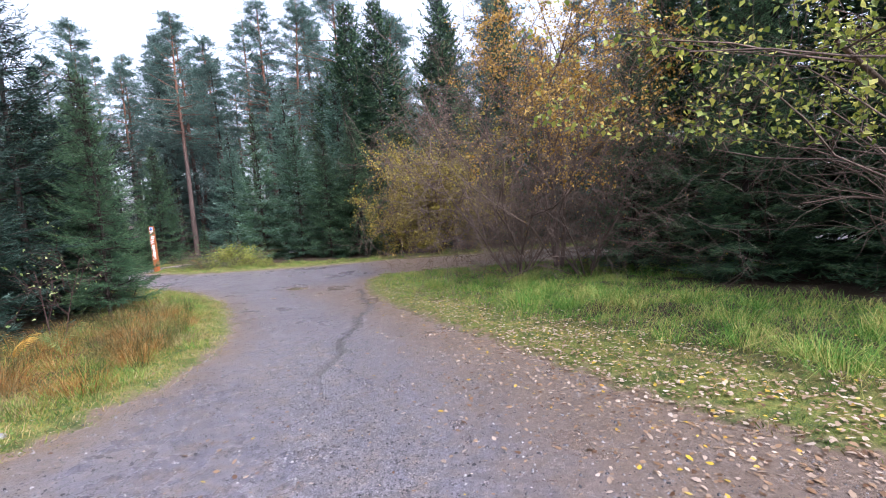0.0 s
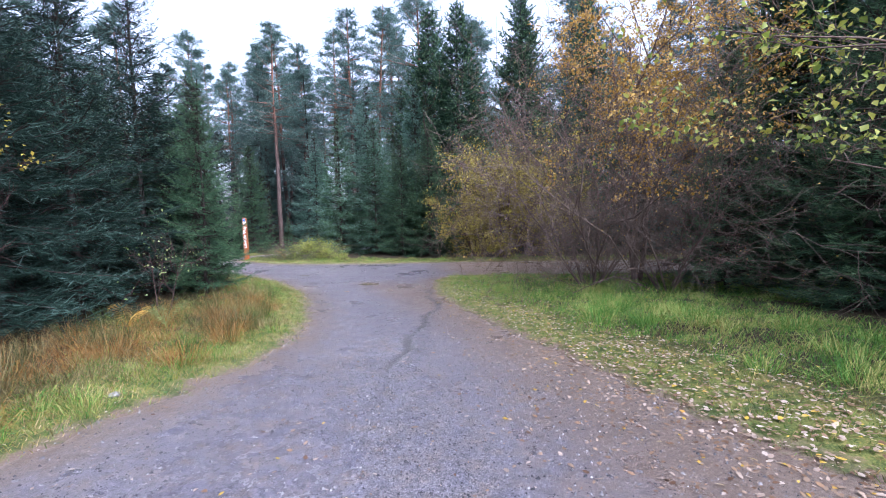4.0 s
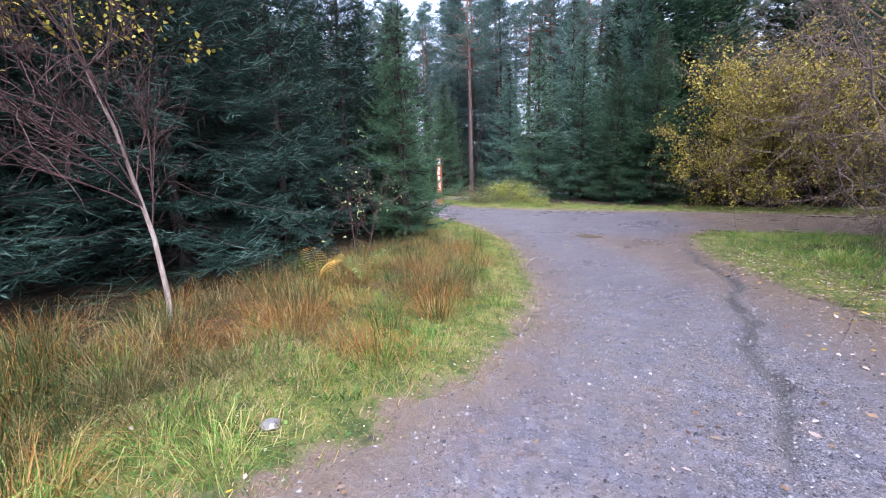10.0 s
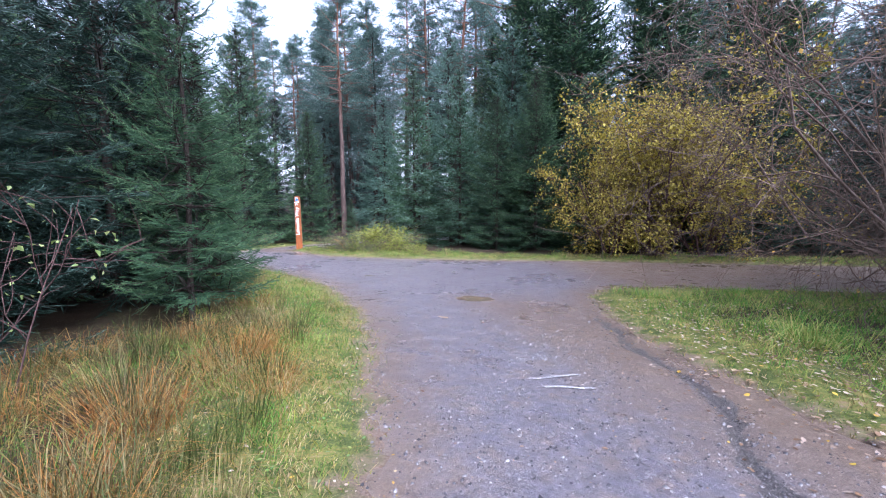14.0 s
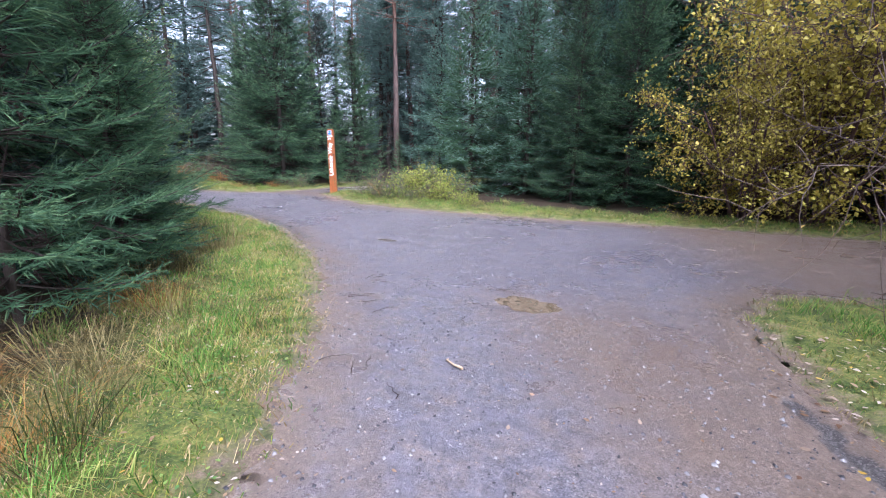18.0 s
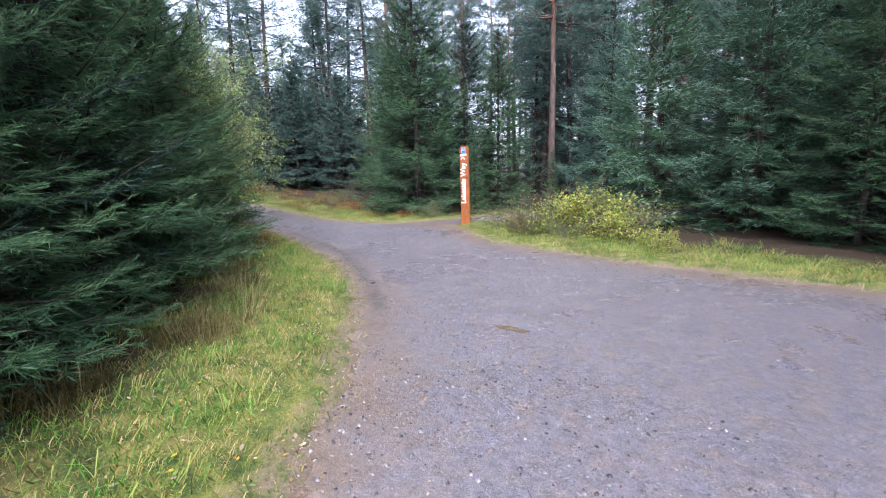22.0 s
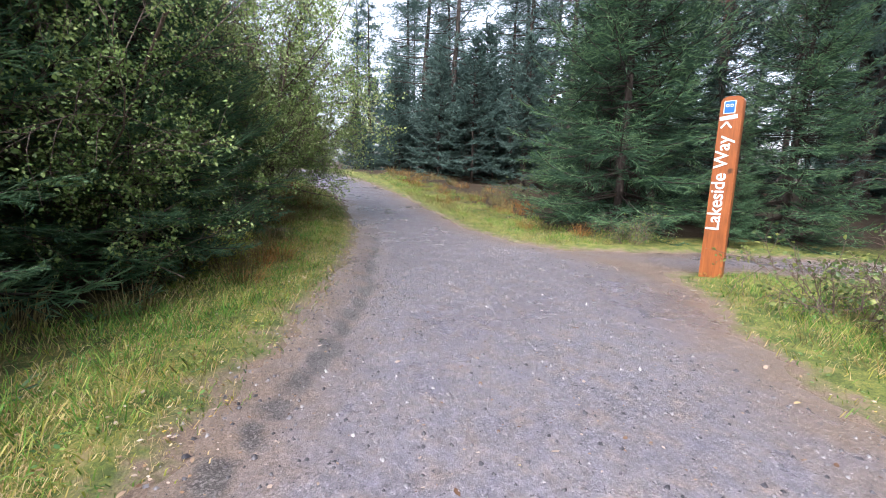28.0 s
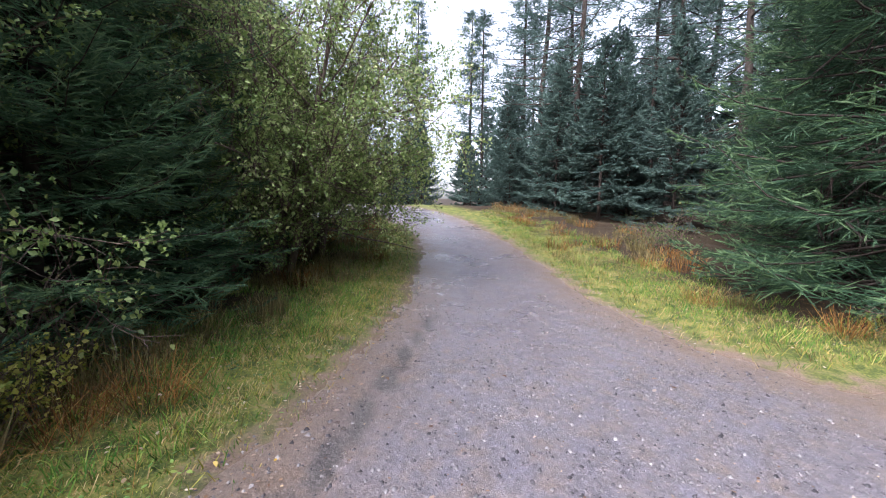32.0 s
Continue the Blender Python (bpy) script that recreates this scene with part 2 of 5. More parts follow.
def road_material():
    """Rolled gravel: fine stones in a grey paste, brown earth worked in along the edges, wet and smooth where it has been driven flat."""
    m, n, l, b = shader("wet_gravel", (0.2, 0.18, 0.19), 0.5, 0.5)
    at = {}
    for key in ("edge", "dirt", "rut", "loose"):
        a = n.new("ShaderNodeAttribute")
        a.attribute_name = key
        at[key] = a.outputs["Fac"]
    geo = n.new("ShaderNodeNewGeometry")
    big, mid, fine = noise_tex(n, l, 0.5, 5, 0.6), noise_tex(n, l, 3.2, 6, 0.7), noise_tex(n, l, 22, 5, 0.75)
    cells = []
    for scale in (62, 115, 300):
        v = n.new("ShaderNodeTexVoronoi")
        v.inputs["Scale"].default_value = scale
        l.new(geo.outputs["Position"], v.inputs["Vector"])
        bw = n.new("ShaderNodeRGBToBW")
        l.new(v.outputs["Color"], bw.inputs[0])
        cells.append((v, bw.outputs[0]))
    grain = math_node(n, l, "ADD", math_node(n, l, "MULTIPLY", cells[1][1], 0.55), math_node(n, l, "MULTIPLY", cells[2][1], 0.45))
    stones = ramp(n, l, grain, [(0.26, (0.022, 0.020, 0.025)), (0.43, (0.085, 0.079, 0.090)), (0.60, (0.185, 0.172, 0.186)), (0.80, (0.40, 0.385, 0.39))])
    paste = ramp(n, l, fine, [(0.3, (0.10, 0.089, 0.098)), (0.5, (0.15, 0.137, 0.147)), (0.7, (0.195, 0.178, 0.188))])
    cover = spread(n, l, math_node(n, l, "SUBTRACT", math_node(n, l, "ADD", math_node(n, l, "MULTIPLY", mid, 0.7), math_node(n, l, "MULTIPLY", big, 0.6)), math_node(n, l, "MULTIPLY", at["loose"], 0.5)), 0.42, 0.68, 0.15, 0.85)
    c = mixc(n, l, cover, stones, paste)
    chips = spread(n, l, cells[0][1], 0.70, 0.74)
    c = mixc(n, l, math_node(n, l, "MULTIPLY", chips, 0.45), c, ramp(n, l, cells[1][1], [(0.35, (0.028, 0.026, 0.030)), (0.75, (0.27, 0.255, 0.255))]))
    c = mixc(n, l, 1.0, c, ramp(n, l, noise_tex(n, l, 13, 4, 0.7), [(0.35, (0.70, 0.69, 0.70)), (0.5, (1.0, 1.0, 1.0)), (0.65, (1.22, 1.21, 1.2))]), "MULTIPLY")
    tint = ramp(n, l, noise_tex(n, l, 5.0, 6, 0.7), [(0.32, (0.93, 0.95, 1.10)), (0.5, (1.0, 0.98, 1.0)), (0.68, (1.16, 1.0, 0.82))])
    c = mixc(n, l, 1.0, c, tint, "MULTIPLY")
    mud = ramp(n, l, math_node(n, l, "ADD", math_node(n, l, "MULTIPLY", fine, 0.55), math_node(n, l, "MULTIPLY", grain, 0.45)),
               [(0.28, (0.075, 0.052, 0.040)), (0.5, (0.155, 0.112, 0.086)), (0.72, (0.26, 0.20, 0.16))])
    border = spread(n, l, math_node(n, l, "ADD", at["edge"], math_node(n, l, "MULTIPLY", math_node(n, l, "SUBTRACT", mid, 0.5), 1.4)), 0.0, 0.8, 1.0, 0.0)
    df = spread(n, l, math_node(n, l, "ADD", at["dirt"], math_node(n, l, "MULTIPLY", math_node(n, l, "SUBTRACT", mid, 0.5), 0.9)), 0.25, 0.85)
    c = mixc(n, l, math_node(n, l, "MAXIMUM", df, border), c, mud)
    grit = ramp(n, l, cells[1][1], [(0.2, (0.022, 0.020, 0.020)), (0.6, (0.062, 0.056, 0.056)), (0.9, (0.2, 0.185, 0.18))])
    rf = spread(n, l, math_node(n, l, "ADD", at["rut"], math_node(n, l, "MULTIPLY", math_node(n, l, "SUBTRACT", mid, 0.5), 0.9)), 0.2, 0.5)
    c = mixc(n, l, math_node(n, l, "MULTIPLY", rf, 0.9), c, grit)
    wet = spread(n, l, math_node(n, l, "ADD", math_node(n, l, "MULTIPLY", big, 0.75), math_node(n, l, "MULTIPLY", mid, 0.4)), 0.44, 0.78)
    c = mixc(n, l, wet, c, mixc(n, l, 1.0, c, (0.74, 0.73, 0.77), "MULTIPLY"))
    l.new(c, b.inputs["Base Color"])
    l.new(spread(n, l, wet, 0.0, 1.0, 0.48, 0.14), b.inputs["Roughness"])
    l.new(spread(n, l, wet, 0.0, 1.0, 0.35, 0.8), b.inputs["Specular IOR Level"])
    h = math_node(n, l, "ADD", math_node(n, l, "MULTIPLY", grain, 0.8), math_node(n, l, "MULTIPLY", fine, 1.3))
    h = math_node(n, l, "ADD", h, math_node(n, l, "MULTIPLY", mid, 2.0))
    k = n.new("ShaderNodeBump")
    k.inputs["Distance"].default_value = 0.013
    l.new(spread(n, l, wet, 0.0, 1.0, 0.95, 0.35), k.inputs["Strength"])
    l.new(h, k.inputs["Height"])
    l.new(k.outputs[0], b.inputs["Normal"])
    return m


M_GROUND, M_ROAD = ground_material(), road_material()


# ---------------------------------------------------------------- plan
def step01(a, b, x):
    t = np.clip((np.asarray(x, float) - a) / (b - a), 0, 1)
    return t * t * (3 - 2 * t)


def level(x, y):
    """Height of the road's plane: it falls towards the junction and climbs past it."""
    return 0.5 * (1 - step01(0, 17, y)) + 1.4 * step01(-19, -37, x)


MAIN = [(-14, -6), (-9, -2.5), (-6.5, 0.8), (-4.9, 3.3), (-4.5, 4.4), (-4.2, 5.8), (-3.9, 7), (-3.65, 8.2), (-3.75, 9.6), (-4.05, 10.9),
        (-4.6, 12.3), (-5.25, 13.85), (-6.3, 15.65), (-7.85, 17.6), (-10.2, 19.45), (-12.3, 20.45), (-15.5, 21.42), (-19.5, 22.2), (-23.7, 22.5),
        (-26.4, 22.3), (-28.9, 21.5), (-32.5, 20.1), (-40, 16), (-60, 8), (-60, 11.5), (-41, 19.2), (-33, 22.9), (-29.2, 24.2), (-25.4, 24.9),
        (-22, 25.1), (-19.6, 25.05), (-17.6, 25.25), (-16.5, 25.9)]
MAIN += [(-14.7, 26.1), (-13.9, 25.7), (-13.2, 25.3), (-12.3, 24.6), (-11.1, 24.0), (-9.8, 23.75), (-7.8, 23.5), (-5, 23.5), (-2, 23.6), (2, 23.5),
         (8, 23.3), (40, 22), (40, 17.5), (8, 18.6), (4, 18.9), (1.4, 18.9), (-0.6, 18.8), (-1.6, 18.5), (-2.1, 17.7), (-2.05, 16.6),
         (-1.75, 14.6), (-1.1, 12.7)]
MAIN += [(-0.5, 11.3), (0.1, 9.8), (0.8, 8.2), (1.4, 6.8), (2.0, 5.5), (2.7, 4.5), (4.5, 3), (9, 0.5), (14, -2), (14, -6)]
SIDE = [(-16.9, 25.4), (-16.2, 27), (-15.7, 29), (-13.8, 32), (-9, 37), (-7.5, 35), (-12.2, 31), (-14.1, 28.3), (-14.5, 27.4), (-14.8, 26.0)]
WEST = [(-10.5, -5), (-15.5, -4), (-18.3, 0), (-18.8, 3), (-21, 9), (-26, 15.5), (-31, 20.5), (-34, 20), (-29.5, 14.5), (-24.5, 8.5), (-22.2, 3), (-22.5, -1), (-19, -7), (-12, -8)]


def signed(poly, x, y):
    """Distance to a polygon's edge, positive inside."""
    p = np.array(poly, float)
    q = np.roll(p, -1, 0)
    best, inside = np.full(x.shape, 1e9), np.zeros(x.shape, bool)
    for (ax, ay), (bx, by) in zip(p, q):
        dx, dy = bx - ax, by - ay
        t = np.clip(((x - ax) * dx + (y - ay) * dy) / (dx * dx + dy * dy), 0, 1)
        best = np.minimum(best, np.hypot(x - ax - t * dx, y - ay - t * dy))
        if ay != by:
            inside ^= ((ay > y) != (by > y)) & (x < (bx - ax) * (y - ay) / (by - ay) + ax)
    return np.where(inside, best, -best)


WOB = np.random.RandomState(4).uniform(0, 6.28, (9, 2))


def wobble(x, y, size):
    """A smooth uneven field of about -1 to 1, its waves of about that size."""
    k = 6.28 / size
    out = 0
    for i, (a, b) in enumerate(WOB):
        d = i * 0.7
        f = k * (0.6 + 0.17 * i)
        out = out + np.sin((x * np.cos(d) + y * np.sin(d)) * f + a + 1.3 * np.sin((y * np.cos(d) - x * np.sin(d)) * f * 0.6 + b))
    return out / 4.0


def edge(x, y):
    x, y = np.asarray(x, float), np.asarray(y, float)
    d = np.maximum(np.maximum(signed(MAIN, x, y), signed(SIDE, x, y)), signed(WEST, x, y))
    return d + 0.09 * wobble(x, y, 1.1) + 0.02 * wobble(x + 7, y, 0.45)


RUT = [(-2.15, 15.7), (-1.95, 14.9), (-1.95, 14.2), (-1.6, 13.3), (-1.5, 12.3), (-1.7, 11.5), (-1.55, 10.6), (-1.75, 9.7), (-1.6, 8.9), (-1.75, 7.8), (-1.6, 6.9)]
LOOSE = [(-1.7, 9.5), (-1.5, 7.5), (-1.1, 5.8), (-0.7, 4.4), (-0.4, 3.0)]
RUT2 = [(-9.3, 19.05), (-10.3, 19.75), (-11.6, 20.4), (-13.0, 21.05), (-14.6, 21.6), (-16.6, 22.05), (-19, 22.6)]
POOLS = [(-4.32, 16.97, 0.54, 0.36, -0.05), (-7.72, 19.55, 0.34, 0.14, 0.2)]


def line_distance(line, x, y):
    best = np.full(np.shape(x), 1e9)
    for (ax, ay), (bx, by) in zip(line, line[1:]):
        dx, dy = bx - ax, by - ay
        t = np.clip(((x - ax) * dx + (y - ay) * dy) / (dx * dx + dy * dy), 0, 1)
        best = np.minimum(best, np.hypot(x - ax - t * dx, y - ay - t * dy))
    return best


def height(x, y, d=None):
    x, y = np.asarray(x, float), np.asarray(y, float)
    if d is None:
        d = edge(x, y)
    z = level(x, y)
    out = np.clip(-d, 0, 3)
    z = z + np.where(d < 0, 0.05 * step01(0, 0.5, out) + 0.06 * wobble(x, y, 2.2) * step01(0.1, 1.2, out), 0)
    z = z + np.where(d > 0, 0.008 * wobble(x, y, 0.8), 0)
    z = z - 0.04 * np.exp(-(line_distance(RUT, x, y) / 0.07) ** 2) - 0.05 * np.exp(-(line_distance(RUT2, x, y) / 0.12) ** 2) * (0.7 + 0.4 * wobble(x, y, 0.7))
    for px, py, a, b, turn in POOLS:
        u, v = (x - px) * math.cos(turn) + (y - py) * math.sin(turn), (y - py) * math.cos(turn) - (x - px) * math.sin(turn)
        z = z - 0.035 * np.exp(-((u / a) ** 2 + (v / b) ** 2))
    far = np.maximum(np.hypot(x + 10, y - 15) - 70, 0)
    return z + 0.02 * far


def spot(x, y):
    return float(height(np.array([x]), np.array([y]))[0])


# ---------------------------------------------------------------- meshes
def mesh_from(name, verts, faces, mat, smooth=False):
    """A mesh out of arrays: verts (n, 3) and faces (m, 3 or 4)."""
    verts, faces = np.asarray(verts, np.float32), np.asarray(faces, np.int32)
    me = bpy.data.meshes.new(name)
    k = faces.shape[1]
    me.vertices.add(len(verts))
    me.vertices.foreach_set("co", verts.ravel())
    me.loops.add(faces.size)
    me.loops.foreach_set("vertex_index", faces.ravel())
    me.polygons.add(len(faces))
    me.polygons.foreach_set("loop_start", np.arange(0, faces.size, k, dtype=np.int32))
    if smooth:
        me.polygons.foreach_set("use_smooth", np.ones(len(faces), bool))
    me.materials.append(mat)
    me.update(calc_edges=True)
    me.validate()
    return me


def mesh_of(name, pieces):
    """One mesh out of several (verts, faces, material); faces with four corners are split."""
    Vs, Fs, Ms, k = [], [], [], 0
    for i, (V, F, mat) in enumerate(pieces):
        F = np.asarray(F)
        if F.shape[1] == 4:
            F = np.concatenate([F[:, [0, 1, 2]], F[:, [0, 2, 3]]])
        Vs.append(V), Fs.append(F + k), Ms.append(np.full(len(F), i, np.int32))
        k += len(V)
    me = mesh_from(name, np.concatenate(Vs), np.concatenate(Fs), pieces[0][2])
    for _, _, mat in pieces[1:]:
        me.materials.append(mat)
    me.polygons.foreach_set("material_index", np.concatenate(Ms))
    return me


def part_of(parent, name, me, label=""):
    ob = new(name, me)
    ob.parent = parent
    return tagged(ob, label) if label else ob


def empty(name, m=None):
    ob = new(name)
    ob.empty_display_size = 0.2
    if m is not None:
        ob.matrix_world = m
    return ob


def grid_line(lo, hi, fine, reach):
    out = list(np.arange(lo, hi + 1e-6, fine))
    s, a, b = fine, lo, hi
    while b < reach:
        s *= 1.35
        a, b = a - s, b + s
        out = [a] + out + [b]
    return np.array(out)


def build_ground():
    gx, gy = grid_line(-34, 8, 0.125, 500), grid_line(0, 30, 0.125, 500)
    gx = np.unique(np.round(np.concatenate([gx, np.arange(-2.4, -1.2, 0.0417)]), 3))
    gy = np.unique(np.round(np.concatenate([gy, np.arange(8, 16, 0.0625)]), 3))
    X, Y = np.meshgrid(gx, gy)
    D = edge(X, Y)
    e = 0.02
    for _ in range(3):
        GX, GY = (edge(X + e, Y) - D) / e, (edge(X, Y + e) - D) / e
        g2 = np.maximum(GX * GX + GY * GY, 0.3)
        pull = np.where(np.abs(D) < 0.07, D, 0)
        X, Y = X - pull * GX / g2, Y - pull * GY / g2
        D = edge(X, Y)
    Z = height(X, Y, D)
    V = np.stack([X, Y, Z], -1).reshape(-1, 3)
    nx = len(gx)
    i = (np.arange(len(gy) - 1)[:, None] * nx + np.arange(nx - 1)[None]).ravel()
    F = np.stack([i, i + 1, i + nx + 1, i + nx], 1)
    d = D.ravel()
    on = d[F].mean(1) > 0
    dirt = np.clip(step01(-3.5, 0.5, X + 0.25 * (Y - 18)) * step01(16.8, 18.4, Y) * 0.95 + step01(-2.6, -0.4, X + 0.02 * Y * Y - 2.2) * step01(19, 16, Y) * 0.8
                   + 0.5 * np.exp(-(line_distance(RUT2, X, Y) / 0.26) ** 2) + 0.7 * np.exp(-((X + 15.2) / 1.6) ** 2 - ((Y - 26.2) / 1.0) ** 2)
                   + 0.6 * np.exp(-(np.clip(D, 0, 9) / 0.25) ** 2), 0, 1).ravel()
    rut = np.clip(np.exp(-(line_distance(RUT, X + 0.05 * wobble(X, Y, 0.5), Y) / (0.055 + 0.03 * wobble(X, Y, 1.0) ** 2)) ** 2) * step01(6.7, 9.0, Y) + 0.8 * np.exp(-(line_distance(RUT2, X + 0.05 * wobble(X, Y, 0.5), Y) / (0.06 + 0.05 * wobble(X, Y, 0.8) ** 2)) ** 2), 0, 1).ravel()
    loose = (0.8 * np.exp(-(line_distance(LOOSE, X, Y) / 0.55) ** 2)).ravel()
    for name, keep, mat in (("ground", ~on, M_GROUND), ("road", on, M_ROAD)):
        f = F[keep]
        used, inv = np.unique(f, return_inverse=True)
        me = mesh_from(name, V[used], inv.reshape(-1, 4), mat, True)
        for key, vals in (("edge", d[used]), ("dirt", dirt[used]), ("rut", rut[used]), ("loose", loose[used])):
            at = me.attributes.new(key, "FLOAT", "POINT")
            at.data.foreach_set("value", vals.astype(np.float32))
        tagged(new(name, me), kind="structure")


build_ground()


# ---------------------------------------------------------------- plants
def tubes(paths, sides=4):
    """Tapered tubes: paths is a list of (points, radii). Returns verts and faces."""
    V, F, k = [], [], 0
    ang = np.arange(sides) * 2 * np.pi / sides
    for pts, rad in paths:
        pts = np.asarray(pts, float)
        t = np.gradient(pts, axis=0)
        t /= np.linalg.norm(t, axis=1, keepdims=True) + 1e-9
        ref = np.array([0.0, 0.0, 1.0]) if abs(t[0][2]) < 0.9 else np.array([1.0, 0.0, 0.0])
        u = np.cross(t, ref)
        u /= np.linalg.norm(u, axis=1, keepdims=True) + 1e-9
        w = np.cross(t, u)
        r = np.asarray(rad, float)[:, None, None]
        V.append((pts[:, None] + r * (u[:, None] * np.cos(ang)[None, :, None] + w[:, None] * np.sin(ang)[None, :, None])).reshape(-1, 3))
        n = len(pts)
        a = (np.arange(n - 1)[:, None] * sides + np.arange(sides)[None]).ravel()
        b = (np.arange(n - 1)[:, None] * sides + (np.arange(sides)[None] + 1) % sides).ravel()
        F.append(np.stack([a, b, b + sides, a + sides], 1) + k)
        k += n * sides
    return np.concatenate(V), np.concatenate(F)


def needles(rs, a, b, count, length, width, core=0.0):
    """Needles round shoots that go from a to b (n, 3): thin three-cornered blades that point forwards."""
    n = len(a)
    ax = b - a
    L = np.linalg.norm(ax, axis=1, keepdims=True) + 1e-9
    ax = ax / L
    ref = rs.normal(size=(n, 3))
    u = np.cross(ax, ref)
    u /= np.linalg.norm(u, axis=1, keepdims=True) + 1e-9
    w = np.cross(ax, u)
    s = (np.arange(count)[None] + rs.uniform(0, 1, (n, count))) / count
    th = rs.uniform(0, 2 * np.pi, (n, count))
    side = u[:, None] * np.cos(th)[..., None] + w[:, None] * np.sin(th)[..., None]
    root = a[:, None] + ax[:, None] * (L[:, None] * s[..., None])
    tip = root + (ax[:, None] * 0.75 + side * 0.85) * (length * rs.uniform(0.7, 1.2, (n, count, 1)) * (1.0 - 0.35 * s[..., None]))
    cr = np.cross(side, ax[:, None]) * width * 0.5
    V = np.stack([root - cr, root + cr, tip], 2).reshape(-1, 3)
    F = np.arange(len(V)).reshape(-1, 3)
    if core:
        k = len(V)
        m = a + ax * L * 0.45
        C = np.concatenate([np.stack([a, m - e * core, b + ax * core, m + e * core], 1).reshape(-1, 3) for e in (u, w)])
        i = np.arange(2 * n)[:, None] * 4 + k
        V = np.concatenate([V, C])
        F = np.concatenate([F, i + np.array([[0, 1, 2]]), i + np.array([[0, 2, 3]])])
    return V, F


def spruce(name, seed, H, R, foot=0.15, gap=0.36, per=7, lat=0.085, twig=0.085, count=5, nlen=0.032, nwid=0.008, core=0.012, reach=0.42, longest=0.5, mat=None, tips=None, label="", droop=0.15, full=0.85, bare=0.2, fresh=0.45, dead=True, stout=1.0, tilt=0.12):
    """A spruce: trunk, whorls of boughs, flat sprays of side shoots and twigs on each, needles round the twigs; the
    outer shoots are this year's, and stand out paler against inner needles darkened for the shade in the crown.
    """
    rs = np.random.RandomState(seed)
    tree = empty(name)
    zs = np.linspace(-0.25, H, 9)
    wv = np.cumsum(rs.normal(0, 0.02, (9, 2)), 0)
    r0 = (0.009 * H + 0.015) * stout
    V, F = tubes([(np.column_stack([wv - wv[1], zs]), np.linspace(r0, 0.010, 9))], 8)
    part_of(tree, "trunk", mesh_from("trunk", V, F, M_BARK, True))
    boughs, DA, DB = [], [], []
    LA, LB, LQ, SA, SB, SQ = [], [], [], [], [], []
    UP = np.array([0, 0, 1.0])
    z = foot
    while z < H - 0.12:
        rel = (z - foot) / (H - foot)
        turn = rs.uniform(0, 6.28)
        env = (1 - rel) ** full * min(1.0, 0.8 + 1.6 * rel)
        k_n = per if rel < 0.8 else per - 2
        for k in range(k_n + 2):
            inner = k >= k_n
            az = turn + 6.28 * k / k_n + rs.normal(0, 0.22)
            L = R * env * rs.uniform(0.8, 1.12) * (rs.uniform(0.35, 0.7) if inner else 1) + 0.10
            el = -droop * (1 - rel) ** 2 + 0.75 * rel ** 1.3 + rs.normal(0, 0.09)
            hd = np.array([math.cos(az), math.sin(az), 0.0])
            pd = np.array([-hd[1], hd[0], 0.0])
            up = 0.34 * rs.uniform(0.2, 1.4)
            o = np.array([0, 0, z + rs.uniform(-0.05, 0.05) + (rs.uniform(0.1, 0.9) * gap if inner else 0)])
            side = rs.normal(0, 0.08)
            axis = lambda q: o + hd * L * q + pd * (side * L * q * q) + UP * (math.tan(el) * L * q + up * L * (q ** 3 - 0.35 * q))
            s = np.linspace(0, 1, 5)[:, None]
            boughs.append((axis(s), np.linspace(0.005 + 0.007 * L, 0.003, 5)))
            n = int(2 * L * (1 - bare) / lat) + 3
            q = bare + (0.97 - bare) * (np.arange(n) + rs.uniform(0, 0.9, n)) / n
            sgn = np.where(np.arange(n) % 2, 1.0, -1.0)
            base = axis(q[:, None])
            tan = axis(q[:, None] + 0.03) - base
            tan /= np.linalg.norm(tan, axis=1, keepdims=True)
            ln = np.clip(reach * L * (1.05 - q) * rs.uniform(0.65, 1.15, n), 0.04, longest) + 0.05
            ang = rs.uniform(0.7, 1.05, n)
            d = tan * np.cos(ang)[:, None] + pd * (sgn * np.sin(ang))[:, None] + UP * rs.normal(-0.04, tilt, n)[:, None]
            d[-1] = tan[-1]
            LA.append(base), LB.append(base + d * ln[:, None]), LQ.append(q)
            idx = np.repeat(np.arange(n), np.maximum(1, (2 * ln / twig).astype(int)))
            m = len(idx)
            t = rs.uniform(0.12, 0.95, m)
            nr = np.cross(tan, pd)[idx]
            sd = np.cross(nr, d[idx])
            sd = d[idx] * 0.66 + sd * (rs.choice([-1, 1], m) * 0.75)[:, None] + rs.normal(0, tilt + 0.06, (m, 3))
            sl = np.clip(0.5 * ln[idx] * (1.1 - t) * rs.uniform(0.7, 1.2, m), 0.3 * twig, 1.7 * twig) + 0.35 * twig
            c = base[idx] + d[idx] * (ln[idx] * t)[:, None]
            SA.append(c), SB.append(c + sd * sl[:, None]), SQ.append(q[idx] + 0.25 * t)
            if dead and not inner:
                qd = rs.uniform(0.03, bare + 0.2, 7)
                DA.append(axis(qd[:, None])), DB.append(axis(qd[:, None]) + (hd * 0.3 + rs.normal(0, 0.6, (7, 3)) + UP * -0.25) * (0.12 + 0.16 * L))
        z += gap * rs.uniform(0.8, 1.2) * (1 - 0.4 * rel)
    LA.append(np.array([[0, 0, H - 0.5]])), LB.append(np.array([[0, 0, H + 0.25]])), LQ.append(np.array([0.9]))
    Vb, Fb = tubes(boughs, 3)
    pieces = [[], []]
